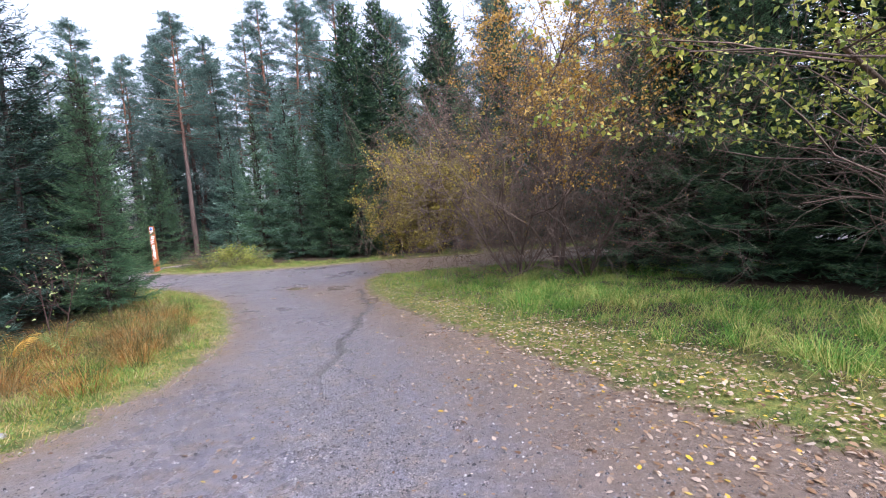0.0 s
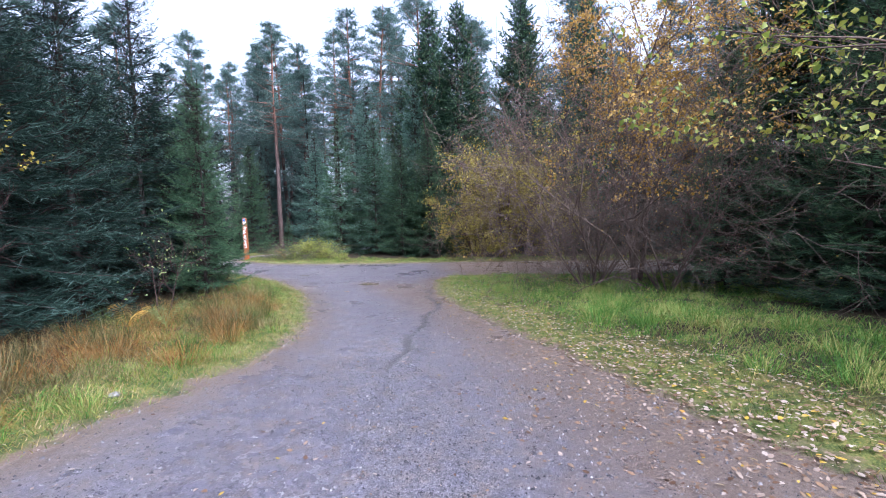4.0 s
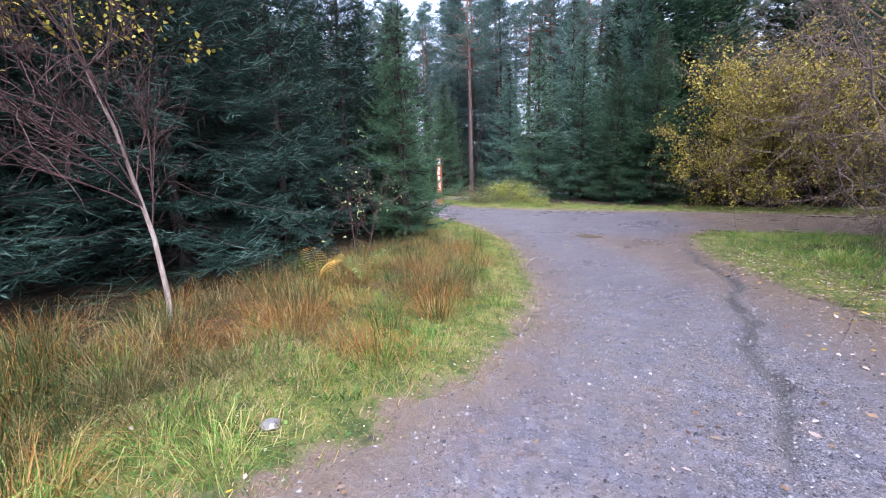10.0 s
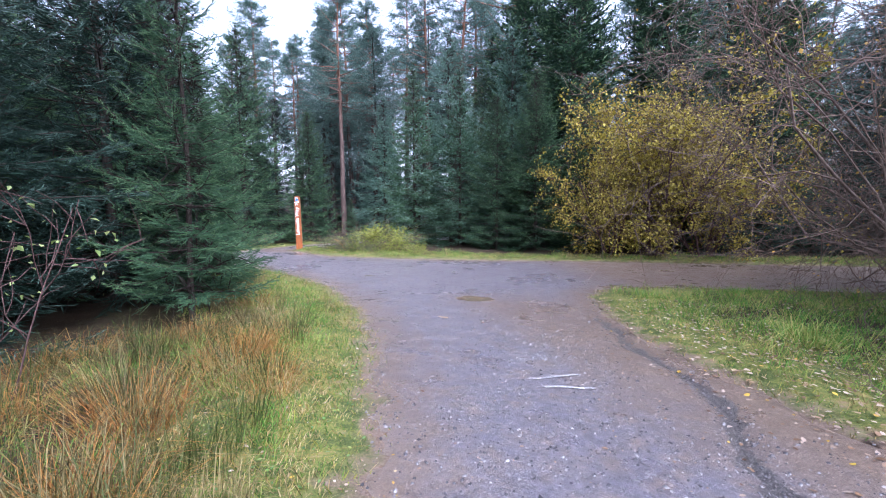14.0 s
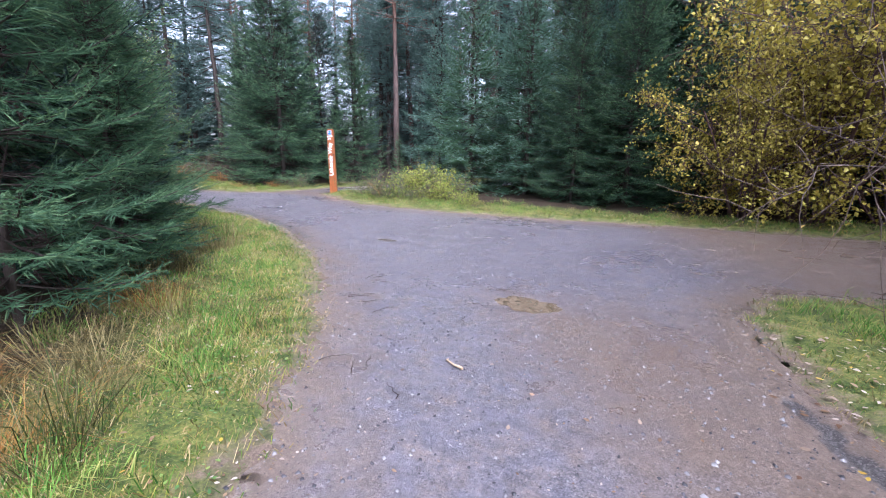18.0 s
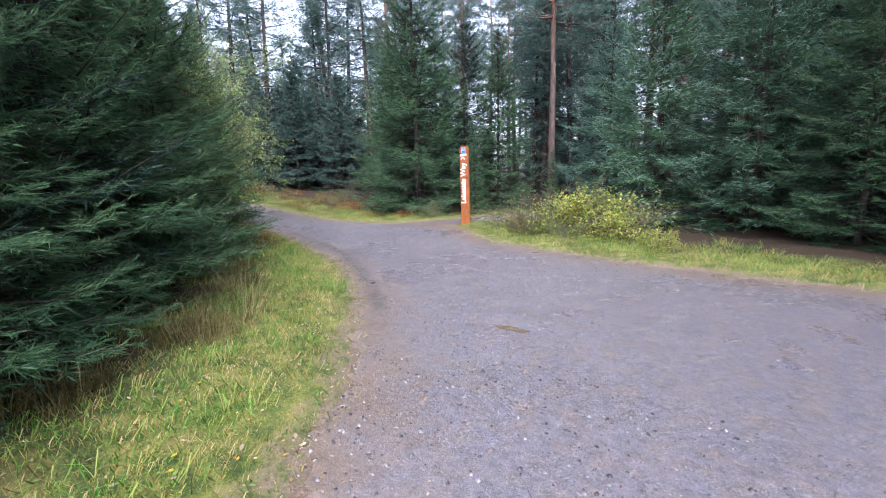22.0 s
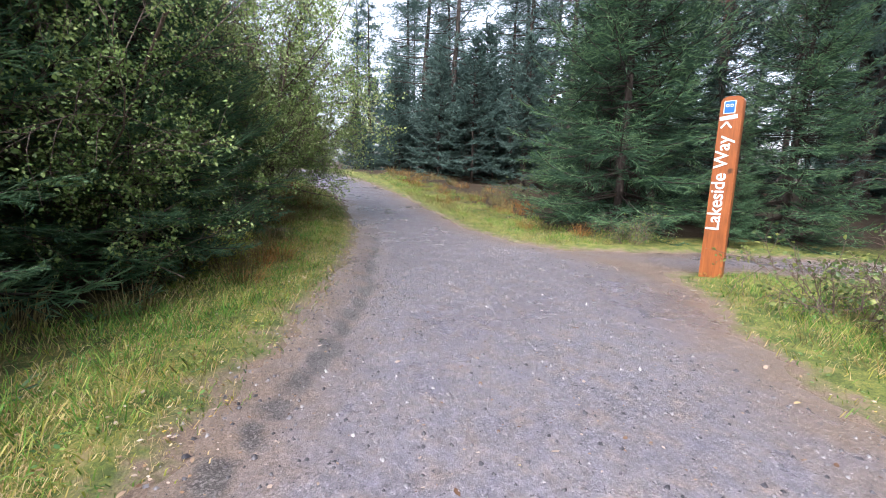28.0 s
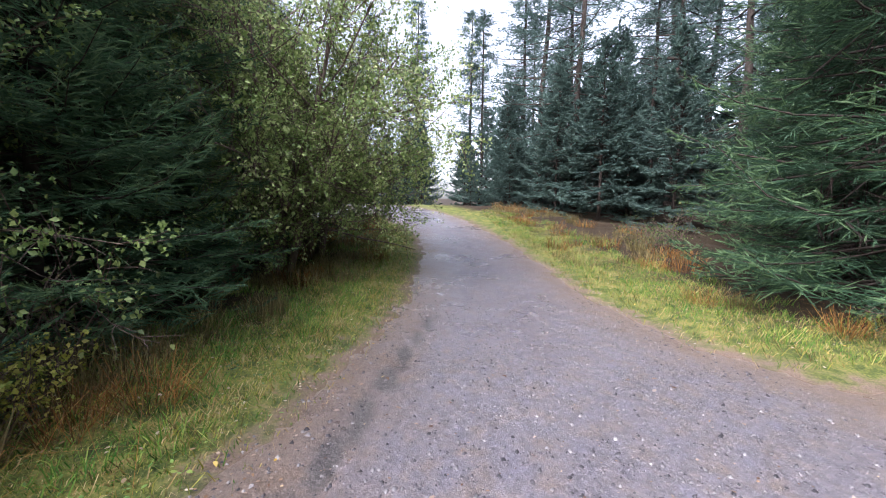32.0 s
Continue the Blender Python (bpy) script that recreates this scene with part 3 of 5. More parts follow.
    for A, B, Q, c in ((LA, LB, LQ, 2 * count), (SA, SB, SQ, count)):
        A, B, Q = np.concatenate(A), np.concatenate(B), np.concatenate(Q)
        # paler coat towards the bough ends, shade-darkened coat further in
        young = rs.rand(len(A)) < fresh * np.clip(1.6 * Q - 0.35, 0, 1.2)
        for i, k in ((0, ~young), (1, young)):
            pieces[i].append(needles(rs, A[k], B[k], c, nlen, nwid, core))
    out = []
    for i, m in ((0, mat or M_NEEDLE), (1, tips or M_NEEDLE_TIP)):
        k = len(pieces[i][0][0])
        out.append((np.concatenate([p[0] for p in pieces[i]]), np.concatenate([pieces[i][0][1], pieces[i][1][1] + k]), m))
    out.append((Vb, Fb, M_BARK))
    if dead:
        V, F = needles(rs, np.concatenate(DA), np.concatenate(DB), 3, 0.09, 0.008, 0.009)
        out.append((V, F, M_DEAD))
    part_of(tree, "crown", mesh_of("crown", out))
    return tagged(tree, label, "tree")


def tall_tree(name, seed, H, clear, R, mat, bark, label, n=80, tuft=20, size=0.5, flat=0.5, snags=18, per=5, crown=1.0, hang=0.15, inner=0.25):
    """A tall forest tree: long trunk, dead snags low down, boughs with tufts of needles above."""
    rs = np.random.RandomState(seed)
    tree = empty(name)
    zs = np.linspace(-0.4, H, 12)
    wv = np.cumsum(rs.normal(0, 0.045, (12, 2)), 0)
    wv -= wv[0]
    at = lambda z: np.array([np.interp(z, zs, wv[:, 0]), np.interp(z, zs, wv[:, 1]), z])
    V, F = tubes([(np.column_stack([wv, zs]), np.linspace(0.010 * H + 0.03, 0.03, 12))], 8)
    part_of(tree, "trunk", mesh_from("trunk", V, F, bark, True))
    boughs, A, B = [], [], []
    for i in range(n):
        rel = rs.rand() ** 0.9
        z = clear + (H - clear) * rel
        az = rs.uniform(0, 6.28)
        L = R * (1 - 0.86 * rel ** crown) * rs.uniform(0.5, 1.15)
        hd = np.array([math.cos(az), math.sin(az), 0])
        el = -hang + 0.55 * rel + rs.normal(0, 0.15)
        o = at(z)
        s = np.linspace(0, 1, 4)[:, None]
        ax = o + hd * L * s + np.array([0, 0, 1.0]) * (el * L * s + 0.12 * L * s * s)
        boughs.append((ax, np.linspace(0.012 + 0.012 * L, 0.006, 4)))
        q = rs.uniform(inner, 1.05, tuft)[:, None]
        c = o + hd * L * q + np.array([0, 0, 1.0]) * (el * L * q + 0.12 * L * q * q) + rs.normal(0, 0.16, (tuft, 3)) * np.array([1, 1, flat]) * (0.5 + L * 0.35)
        d = rs.normal(0, 1, (tuft, 3)) * np.array([1, 1, 0.55]) + hd * 0.8
        d /= np.linalg.norm(d, axis=1, keepdims=True)
        A.append(c), B.append(c + d * size * rs.uniform(0.5, 1.2, (tuft, 1)))
    for i in range(snags):
        z = rs.uniform(0.12, 1.0) * clear
        az = rs.uniform(0, 6.28)
        L = rs.uniform(0.3, 1.5)
        hd = np.array([math.cos(az), math.sin(az), rs.uniform(-0.3, 0.25)])
        o = at(z)
        boughs.append((np.array([o, o + hd * L * 0.5, o + hd * L + np.array([0, 0, -0.1 * L])]), [0.025, 0.015, 0.006]))
    Vb, Fb = tubes(boughs, 3)
    V, F = needles(rs, np.concatenate(A), np.concatenate(B), per, size * 0.45, size * 0.075, size * 0.045)
    part_of(tree, "crown", mesh_of("crown", [(V, F, mat), (Vb, Fb, bark)]))
    return tagged(tree, label, "tree")


def leaf_blades(rs, c, size, face_up=0.4):
    """Small folded leaves at c (n, 3): two halves, each a quad."""
    n = len(c)
    d = rs.normal(0, 1, (n, 3))
    d[:, 2] -= 0.3
    d /= np.linalg.norm(d, axis=1, keepdims=True)
    nr = rs.normal(0, 1, (n, 3))
    nr[:, 2] += face_up * 3
    w = np.cross(d, nr)
    w /= np.linalg.norm(w, axis=1, keepdims=True) + 1e-9
    up = np.cross(w, d)
    L = (size * rs.uniform(0.6, 1.25, (n, 1)))
    W = L * 0.36
    p0, p1 = c, c + d * L
    m = c + d * L * 0.42
    V = np.stack([p0, m - w * W + up * W * 0.3, p1 - up * L * 0.12, m + w * W + up * W * 0.3], 1).reshape(-1, 3)
    i = np.arange(n) * 4
    F = np.concatenate([np.stack([i, i + 1, i + 2], 1), np.stack([i, i + 2, i + 3], 1)])
    return V, F


def broadleaf(name, seed, stems, H, lean, leaf_mat, leaf_n, leaf_size, bark, label, category="shrub", levels=4, kids=4, r0=0.05, twist=0.35, leaf_low=0.0, stem_mat=None, wander=0.2, leaf_high=9.0, start=0.25, fine=0.0035, ratio=(0.38, 0.66), upright=0.0, arch=0.03, rise=0.04, stem_wander=0.35):
    """A bush or small broadleaved tree: stems that fork into limbs and twigs, and leaves on the twigs."""
    rs = np.random.RandomState(seed)
    tree = empty(name)
    stemp, twigs, ends = [], [], []

    def grow(p, d, L, r, lev):
        n = 5 if lev == 0 else 4
        pts = [p]
        for i in range(n):
            d = d + rs.normal(0, wander, 3) * (stem_wander if lev == 0 else 0.8) + np.array([0, 0, rise if lev < 2 else -arch])
            d /= np.linalg.norm(d)
            pts.append(pts[-1] + d * L / n)
        pts = np.array(pts)
        (stemp if lev == 0 else twigs).append((pts, np.linspace(max(r, fine * 1.6), max(r * 0.45, fine) if lev < levels - 1 else fine * 0.6, n + 1)))
        if lev >= levels - 1:
            ends.append(pts)
            return
        for k in range(kids + (2 if lev == 0 else 0)):
            s = rs.uniform(start if lev == 0 else 0.2, 1.0)
            q = s * n
            i = min(int(q), n - 1)
            o = pts[i] + (pts[i + 1] - pts[i]) * (q - i)
            ax = pts[i + 1] - pts[i]
            ax /= np.linalg.norm(ax)
            nd = ax * 0.8 + rs.normal(0, 0.55 + twist * 0.5, 3) + np.array([0, 0, upright])
            nd /= np.linalg.norm(nd)
            grow(o, nd, L * (rs.uniform(*ratio) if lev == 0 else rs.uniform(0.38, 0.66)), r * (1 - 0.5 * s) * 0.55, lev + 1)

    for k in range(stems):
        az = 6.28 * k / stems + rs.uniform(-0.4, 0.4)
        t = lean * rs.uniform(0.4, 1.1) if stems > 1 else lean
        d = np.array([math.cos(az) * math.sin(t), math.sin(az) * math.sin(t), math.cos(t)])
        o = np.array([math.cos(az), math.sin(az), 0]) * 0.06 * (stems - 1) ** 0.5 + np.array([0, 0, -0.12])
        grow(o, d, H * rs.uniform(0.75, 1.0) / max(0.55, math.cos(t)), r0 * rs.uniform(0.7, 1.1), 0)
    for st in stemp:
        V, F = tubes([st], 6)
        part_of(tree, "stem", mesh_from("stem", V, F, stem_mat or bark, True))
    V, F = tubes(twigs, 3)
    pieces = [(V, F, bark)]
    if leaf_n:
        E = np.concatenate([p[1:] for p in ends])
        E = E[(E[:, 2] > leaf_low) & (E[:, 2] < leaf_high)]
        c = E[rs.randint(0, len(E), leaf_n)] + rs.normal(0, 0.03 + leaf_size * 0.4, (leaf_n, 3))
        c = c[c[:, 2] > 0.03]
        V, F = leaf_blades(rs, c, leaf_size)
        pieces.append((V, F, leaf_mat))
    part_of(tree, "crown", mesh_of("crown", pieces))
    return tagged(tree, label, category)


def set_down(proto, spots, group=""):
    """Stands the thing at the first spot and copies of it at the rest: (x, y, turn, size, lean)."""
    made = []
    for i, (x, y, turn, size, *lean) in enumerate(spots):
        m = pose(x, y, spot(x, y), lean[0] if lean else 0, 0, turn) @ Matrix.Scale(size, 4)
        if i == 0:
            proto.matrix_basis = m
            made.append(proto)
            base = size
        else:
            m = pose(x, y, spot(x, y), lean[0] if lean else 0, 0, turn) @ Matrix.Scale(size / base, 4)
            made.append(copy_thing(proto, m))
        if group:
            tagged(made[-1], group=group)
    return made


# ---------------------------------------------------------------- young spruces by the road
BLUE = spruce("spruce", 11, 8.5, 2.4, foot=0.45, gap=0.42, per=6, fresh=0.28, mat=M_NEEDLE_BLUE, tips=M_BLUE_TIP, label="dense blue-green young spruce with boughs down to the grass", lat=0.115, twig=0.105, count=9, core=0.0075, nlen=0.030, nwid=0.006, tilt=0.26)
GREEN = spruce("spruce", 12, 7.5, 2.2, mat=M_NEEDLE_LIGHT, label="dense fresh green young spruce with boughs down to the grass", lat=0.105, twig=0.105, count=9, core=0.0065, nlen=0.027, nwid=0.005, tilt=0.22, fresh=0.4)
DEEP = spruce("spruce", 18, 8.0, 2.4, foot=0.3, label="dense dark green young spruce with boughs down to the grass", lat=0.125, twig=0.115, count=9, core=0.007, nlen=0.030, nwid=0.006, tilt=0.24)
SLIM = spruce("spruce", 13, 6.2, 1.5, foot=0.5, gap=0.36, per=5, mat=M_NEEDLE_LIGHT, label="slender open young spruce with its stem showing", full=0.9, stout=0.7, droop=0.05, tilt=0.24, count=11, nlen=0.024, nwid=0.0045, core=0.006, fresh=0.35)
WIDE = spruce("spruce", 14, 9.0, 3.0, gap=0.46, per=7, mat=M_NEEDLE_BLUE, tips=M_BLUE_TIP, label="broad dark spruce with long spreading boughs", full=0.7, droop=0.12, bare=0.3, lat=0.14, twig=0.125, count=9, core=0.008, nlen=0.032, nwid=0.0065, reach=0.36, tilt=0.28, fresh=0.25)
DENSE = spruce("spruce", 15, 14.0, 3.3, gap=0.5, per=7, label="tall dark spruce with drooping boughs to the ground", lat=0.2, twig=0.2, count=5, nlen=0.07, nwid=0.02, core=0.032, full=0.7, droop=0.4, bare=0.25, fresh=0.3, longest=0.7, tilt=0.25)
LITE = spruce("spruce", 16, 7.0, 2.2, gap=0.6, per=6, label="young forest spruce in the shade of the tall trees", lat=0.28, twig=0.3, count=4, nlen=0.12, nwid=0.04, core=0.05, mat=M_FOREST_HAZE, tips=M_FOREST_HAZE)

WESTSIDE = "young spruces on the inside of the bend"
set_down(BLUE, [(-9.2, 8.9, 40, 1.1), (-9.9, 11.6, 130, 1.05), (-10.9, 14.9, 250, 1.15), (-12.2, 9.9, 15, 1.2)], WESTSIDE)
set_down(WIDE, [(-9.5, 5.9, 0, 1.05), (-12.6, 7.0, 90, 1.2), (-13.2, 12.6, 200, 1.15), (-10.6, 3.4, 140, 1.0)], WESTSIDE)
set_down(SLIM, [(-8.4, 14.05, 0, 1.0), (-12.7, 17.0, 70, 0.85)], WESTSIDE)
set_down(GREEN, [(-9.6, 15.7, 20, 0.62), (-11.4, 16.5, 110, 0.95), (-13.0, 17.7, 200, 0.86), (-14.6, 17.6, 300, 1.05), (-17.8, 18.3, 40, 1.05), (-20.3, 17.8, 140, 1.2),
                 (-15.6, 15.8, 250, 1.2), (-18.5, 15.6, 10, 1.3), (-22.6, 15.9, 80, 1.4), (-25.4, 17.6, 160, 1.3), (-28.2, 17.0, 60, 1.1), (-23.4, 17.7, 300, 1.2), (-24.4, 19.0, 20, 0.75), (-16.2, 17.9, 80, 0.95), (-17.2, 19.2, 200, 0.85), (-15.4, 19.2, 120, 0.66), (-18.9, 18.9, 30, 0.95)], WESTSIDE)
NORTHSIDE = "young spruces along the far verge"
HAZED = []
DEEP.matrix_basis = pose(-18.9, 28.9, spot(-18.9, 28.9), 0, 0, 250) @ Matrix.Scale(1.45, 4)
tagged(DEEP, group=NORTHSIDE)
for b, s in ((BLUE, [(-9.4, 29.6, 210, 1.05), (-8.05, 32.0, 330, 1.36), (-6.9, 28.9, 100, 0.98), (-12.9, 34.6, 120, 1.05), (-22.6, 34, 60, 1.2), (-4.6, 31.2, 70, 1.3)]),
             (DEEP, [(-16.4, 31.4, 130, 0.95), (-21.6, 31.0, 190, 1.2), (-24.4, 32.4, 20, 1.15), (-5.0, 27.6, 10, 0.85), (-3.3, 27.3, 100, 0.95), (-1.2, 27.8, 290, 0.9), (-6.0, 34.5, 45, 1.5)]),
             (SLIM, [(-16.3, 29.6, 160, 0.45), (-13.6, 31.0, 10, 0.4)]),
             (WIDE, [(4.4, 26.9, 130, 0.9), (8.5, 26.4, 240, 1.0), (-19.8, 33.3, 60, 1.0), (2.3, 27.5, 10, 0.9)])):
    for x, y, turn, size in s:
        t = copy_thing(b, pose(x, y, spot(x, y), 0, 0, turn) @ Matrix.Scale(size / b.scale[0], 4))
        tagged(t, group=NORTHSIDE)
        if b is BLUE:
            HAZED.append(t)


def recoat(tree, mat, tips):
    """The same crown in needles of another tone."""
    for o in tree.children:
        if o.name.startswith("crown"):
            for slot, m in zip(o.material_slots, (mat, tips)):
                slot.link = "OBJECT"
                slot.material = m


# coat these copies in the haze-paled tones, the farther ones throughout
for t in HAZED:
    recoat(t, M_NEEDLE_HAZE if t.location.y > 30 else M_NEEDLE_LIGHT, M_HAZE_TIP)
    tagged(t, "dense young spruce, paled blue-green for haze, with boughs to the grass")
SHADY = "shaded spruces behind the leafless bush"
for b, x, y, turn, size in ((DEEP, 6.3, 14.6, 30, 0.85), (DEEP, 7.6, 11.9, 100, 0.9), (DEEP, 9.0, 9.0, 200, 0.9), (DEEP, 9.7, 13.6, 300, 1.1), (DEEP, 10.9, 6.2, 20, 0.9), (DEEP, 8.2, 16.9, 150, 1.0)):
    tagged(copy_thing(b, pose(x, y, spot(x, y), 0, 0, turn) @ Matrix.Scale(size / b.scale[0], 4)), "shaded dark green spruce with drooping lower boughs", group=SHADY)
DARK = "dark spruces behind the verges"
set_down(DENSE, [(-1.6, 30.2, 0, 1.1), (2.4, 30.6, 70, 1.15), (-3.8, 33.6, 200, 1.2), (6.4, 30.2, 160, 1.1), (9.6, 16.6, 170, 1.0), (11.4, 10.6, 100, 1.0),
                 (13.4, 7.6, 240, 1.0), (13.2, 13.8, 310, 1.1), (13.9, 19.6, 60, 1.1), (14.2, 3.2, 150, 1.0), (16, 10, 80, 1.2),
                 (-13.2, 4.4, 20, 0.85), (-15.2, 10.2, 140, 1.05), (-16.3, 13.6, 230, 1.05), (-22.0, 12.0, 10, 0.9), (-18, 10.6, 100, 0.9)], DARK)

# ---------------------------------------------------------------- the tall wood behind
PINE_A = tall_tree("pine", 21, 19, 8.5, 3.3, M_PINE_HAZE, M_PINE_BARK, "tall pine with a bare reddish trunk", n=95, tuft=34, size=0.42, flat=0.35, crown=2.4, inner=0.4)
PINE_B = tall_tree("pine", 22, 21, 10, 3.0, M_PINE_HAZE, M_PINE_BARK, "tall slender pine with a bare reddish trunk", n=95, tuft=34, size=0.42, flat=0.35, crown=2.0, inner=0.4)
FIR_A = tall_tree("conifer", 23, 20, 2.2, 3.9, M_FOREST_HAZE, M_BARK, "tall dark forest conifer", n=140, tuft=26, size=0.45, flat=0.6, crown=0.9, hang=0.3)
FIR_B = tall_tree("conifer", 24, 18, 3.4, 3.8, M_FOREST_HAZE, M_BARK, "tall forest conifer with drooping open boughs", n=85, tuft=34, size=0.42, flat=1.0, crown=1.2, hang=0.35)
rs = np.random.RandomState(77)
WOOD = []


def wood(x0, x1, y0, y1, gap, keep=lambda x, y: True):
    for x in np.arange(x0, x1, gap):
        for y in np.arange(y0, y1, gap):
            px, py = x + rs.uniform(-0.42, 0.42) * gap, y + rs.uniform(-0.42, 0.42) * gap
            if keep(px, py) and float(edge(np.array([px]), np.array([py]))[0]) < -2.5:
                WOOD.append((px, py))


wood(-34, 30, 45, 64, 5.2)
wood(-34, -26, 38, 45, 5)
wood(-6, 30, 36, 45, 5.6)
wood(-36, 30, 64, 84, 6.5)
wood(-80, -40, 28, 60, 8.0, lambda x, y: y > 20 - 0.35 * (x + 36))
wood(-80, -40, -22, 9, 7)
wood(-38, -25, -20, 12, 5.0)
wood(16, 44, -12, 36, 5.5)
wood(-24, 26, -34, -12, 6)
kinds = [PINE_A, PINE_B, FIR_A, FIR_B]
first = {}
for x, y in WOOD:
    pine = 0.62 if (y > 34 and x > -36) else 0.0
    b = kinds[rs.randint(0, 2)] if rs.rand() < pine else kinds[2 + rs.randint(0, 2)]
    s = rs.uniform(0.8, 1.12)
    m = pose(x, y, spot(x, y) - 0.1, rs.normal(0, 1.2), rs.normal(0, 1.2), rs.uniform(0, 360))
    if b not in first:
        first[b] = s
        b.matrix_basis = m @ Matrix.Scale(s, 4)
        t = b
    else:
        t = copy_thing(b, m @ Matrix.Scale(s / first[b], 4))
    tagged(t, group="tall trees of the wood")
for b, x, y, s in ((FIR_B, -38.5, 29.2, 1.05), (FIR_B, -34.0, 29.8, 1.0), (FIR_A, -57, 22.0, 1.0), (FIR_A, -56, 17.0, 0.9), (FIR_B, -33, 34, 1.0), (FIR_B, -36.5, 36, 1.1), (FIR_A, -34, 33.5, 0.7), (FIR_A, -38.0, 31.0, 0.85), (FIR_A, -43.5, 29.5, 0.9), (FIR_A, -50.0, 26.5, 0.8),
                   (FIR_B, -29.5, 34.5, 0.95), (PINE_A, -24.2, 50, 1.0), (PINE_B, -16.6, 42.8, 0.9), (PINE_B, -30.3, 53.5, 1.0), (PINE_A, -25.6, 51.5, 1.0),
                   (PINE_B, -17.3, 37.6, 0.9), (PINE_A, -17.6, 45.5, 0.95), (FIR_A, -15.6, 40.5, 0.8), (PINE_B, -11.6, 40.5, 1.0), (FIR_A, -12.0, 43.5, 0.9), (FIR_A, -21.5, 44.0, 0.95), (PINE_B, -9.0, 38.0, 0.95)):
    t = copy_thing(b, pose(x, y, spot(x, y) - 0.1, rs.normal(0, 1), rs.normal(0, 1), rs.uniform(0, 360)) @ Matrix.Scale(s / first[b], 4))
    tagged(t, group="tall trees of the wood")
UNDER = [(-33, 28.6, 0.9), (-30.5, 29.6, 1.0), (-36, 29.5, 1.1), (-39, 27.5, 0.95), (-28.5, 31.5, 1.0), (-34, 31.8, 1.2), (-41.5, 28.6, 1.1), (-54, 22.5, 1.0), (-58, 21, 1.2), (-62, 22.5, 1.3), (-37, 27.3, 0.55), (-40, 25.5, 0.5), (-44, 25.5, 0.7), (-48, 26, 0.8), (-35, 30.5, 0.7), (-32, 31.5, 0.8), (-56, 20, 0.6), (-58, 14, 0.7), (-50, 18.5, 0.5), (-26, 35, 0.9), (-30, 37, 1.0),
         (-14, 38.5, 0.9), (-8, 37, 1.1), (-24, 38, 0.8), (0, 36, 1.2), (6, 36, 1.2), (12, 29, 1.3), (13, 25, 1.1), (18, 27, 1.3)]
LITE.matrix_basis = pose(-33, 43, spot(-33, 43), 0, 0, 0)
tagged(LITE, group="undergrowth spruces")
for x, y, s in UNDER:
    if float(edge(np.array([x]), np.array([y]))[0]) < -1.5:
        tagged(copy_thing(LITE, pose(x, y, spot(x, y), 0, 0, rs.uniform(0, 360)) @ Matrix.Scale(s, 4)), group="undergrowth spruces")
FAR = []
for x0, x1, y0, y1, n in ((-34, 24, 46, 66, 60), (-78, -40, 28, 56, 36), (-80, -62, -4, 28, 18), (-40, -26, -14, 10, 18), (16, 34, -8, 26, 22), (-46, -34, 30, 46, 12), (-18, 20, -26, -13, 12)):
    FAR += [(rs.uniform(x0, x1), rs.uniform(y0, y1), rs.uniform(0.7, 1.3), rs.uniform(0, 6.28)) for _ in range(n)]
SCRUB = spruce("spruce", 17, 7.0, 2.3, gap=0.8, per=5, label="young forest spruce in the shade", lat=0.42, twig=0.45, count=4, nlen=0.2, nwid=0.07, core=0.09, mat=M_FOREST_HAZE, tips=M_FOREST_HAZE, dead=False)
SCRUB.matrix_basis = pose(-34, 47, spot(-34, 47), 0, 0, 0)
tagged(SCRUB, group="undergrowth spruces")
for x, y, s, a in FAR:
    if float(edge(np.array([x]), np.array([y]))[0]) < -1.5:
        tagged(copy_thing(SCRUB, pose(x, y, spot(x, y), 0, 0, math.degrees(a)) @ Matrix.Scale(s, 4)), group="undergrowth spruces")

# ---------------------------------------------------------------- broadleaved trees and bushes
birch = broadleaf("birch", 31, 1, 2.9, 0.06, M_YELLOW, 700, 0.06, M_TWIG_RED, "young birch with a white stem and yellow leaves on top", "tree", levels=4, kids=8, r0=0.034, stem_mat=M_BIRCH, leaf_low=2.9, start=0.36, twist=-0.1, fine=0.0026, ratio=(0.42, 0.66), upright=0.38)
set_down(birch, [(-7.3, 7.6, 0, 1.0)])
ybush = broadleaf("hazel_bush", 42, 9, 3.4, 0.5, M_YELLOW, 15000, 0.078, M_TWIG_RED, "round bush with dense yellow autumn leaves", levels=4, kids=5, r0=0.04, start=0.1)
set_down(ybush, [(1.0, 25.7, 0, 1.4), (-0.5, 25.4, 130, 0.95), (2.6, 25.5, 240, 1.1)], "yellow bushes at the far verge")
bare = broadleaf("willow_bush", 33, 10, 5.6, 0.85, M_GOLD, 600, 0.05, M_TWIG, "large leafless bush with a tangle of grey-brown twigs", levels=4, kids=6, r0=0.034, start=0.08, twist=0.2, wander=0.42, fine=0.0036, arch=0.10, stem_wander=0.75)
set_down(bare, [(2.9, 15.7, 0, 1.0), (4.7, 14.6, 120, 0.75), (3.6, 16.9, 250, 0.6)], "leafless bushes")
gold = broadleaf("birch", 34, 3, 8.5, 0.22, M_GOLD, 15000, 0.08, M_TWIG, "golden-leaved birch behind the leafless bush", "tree", levels=4, kids=6, r0=0.08, leaf_low=2.6, start=0.3)
set_down(gold, [(4.5, 16.3, 0, 1.0), (7.8, 17.4, 100, 0.9)], "golden birches")
alder = broadleaf("alder", 35, 6, 4.6, 0.36, M_GREEN, 46000, 0.055, M_TWIG, "leafy green alder turning yellow at the road's edge", "tree", levels=4, kids=6, r0=0.06, start=0.1)
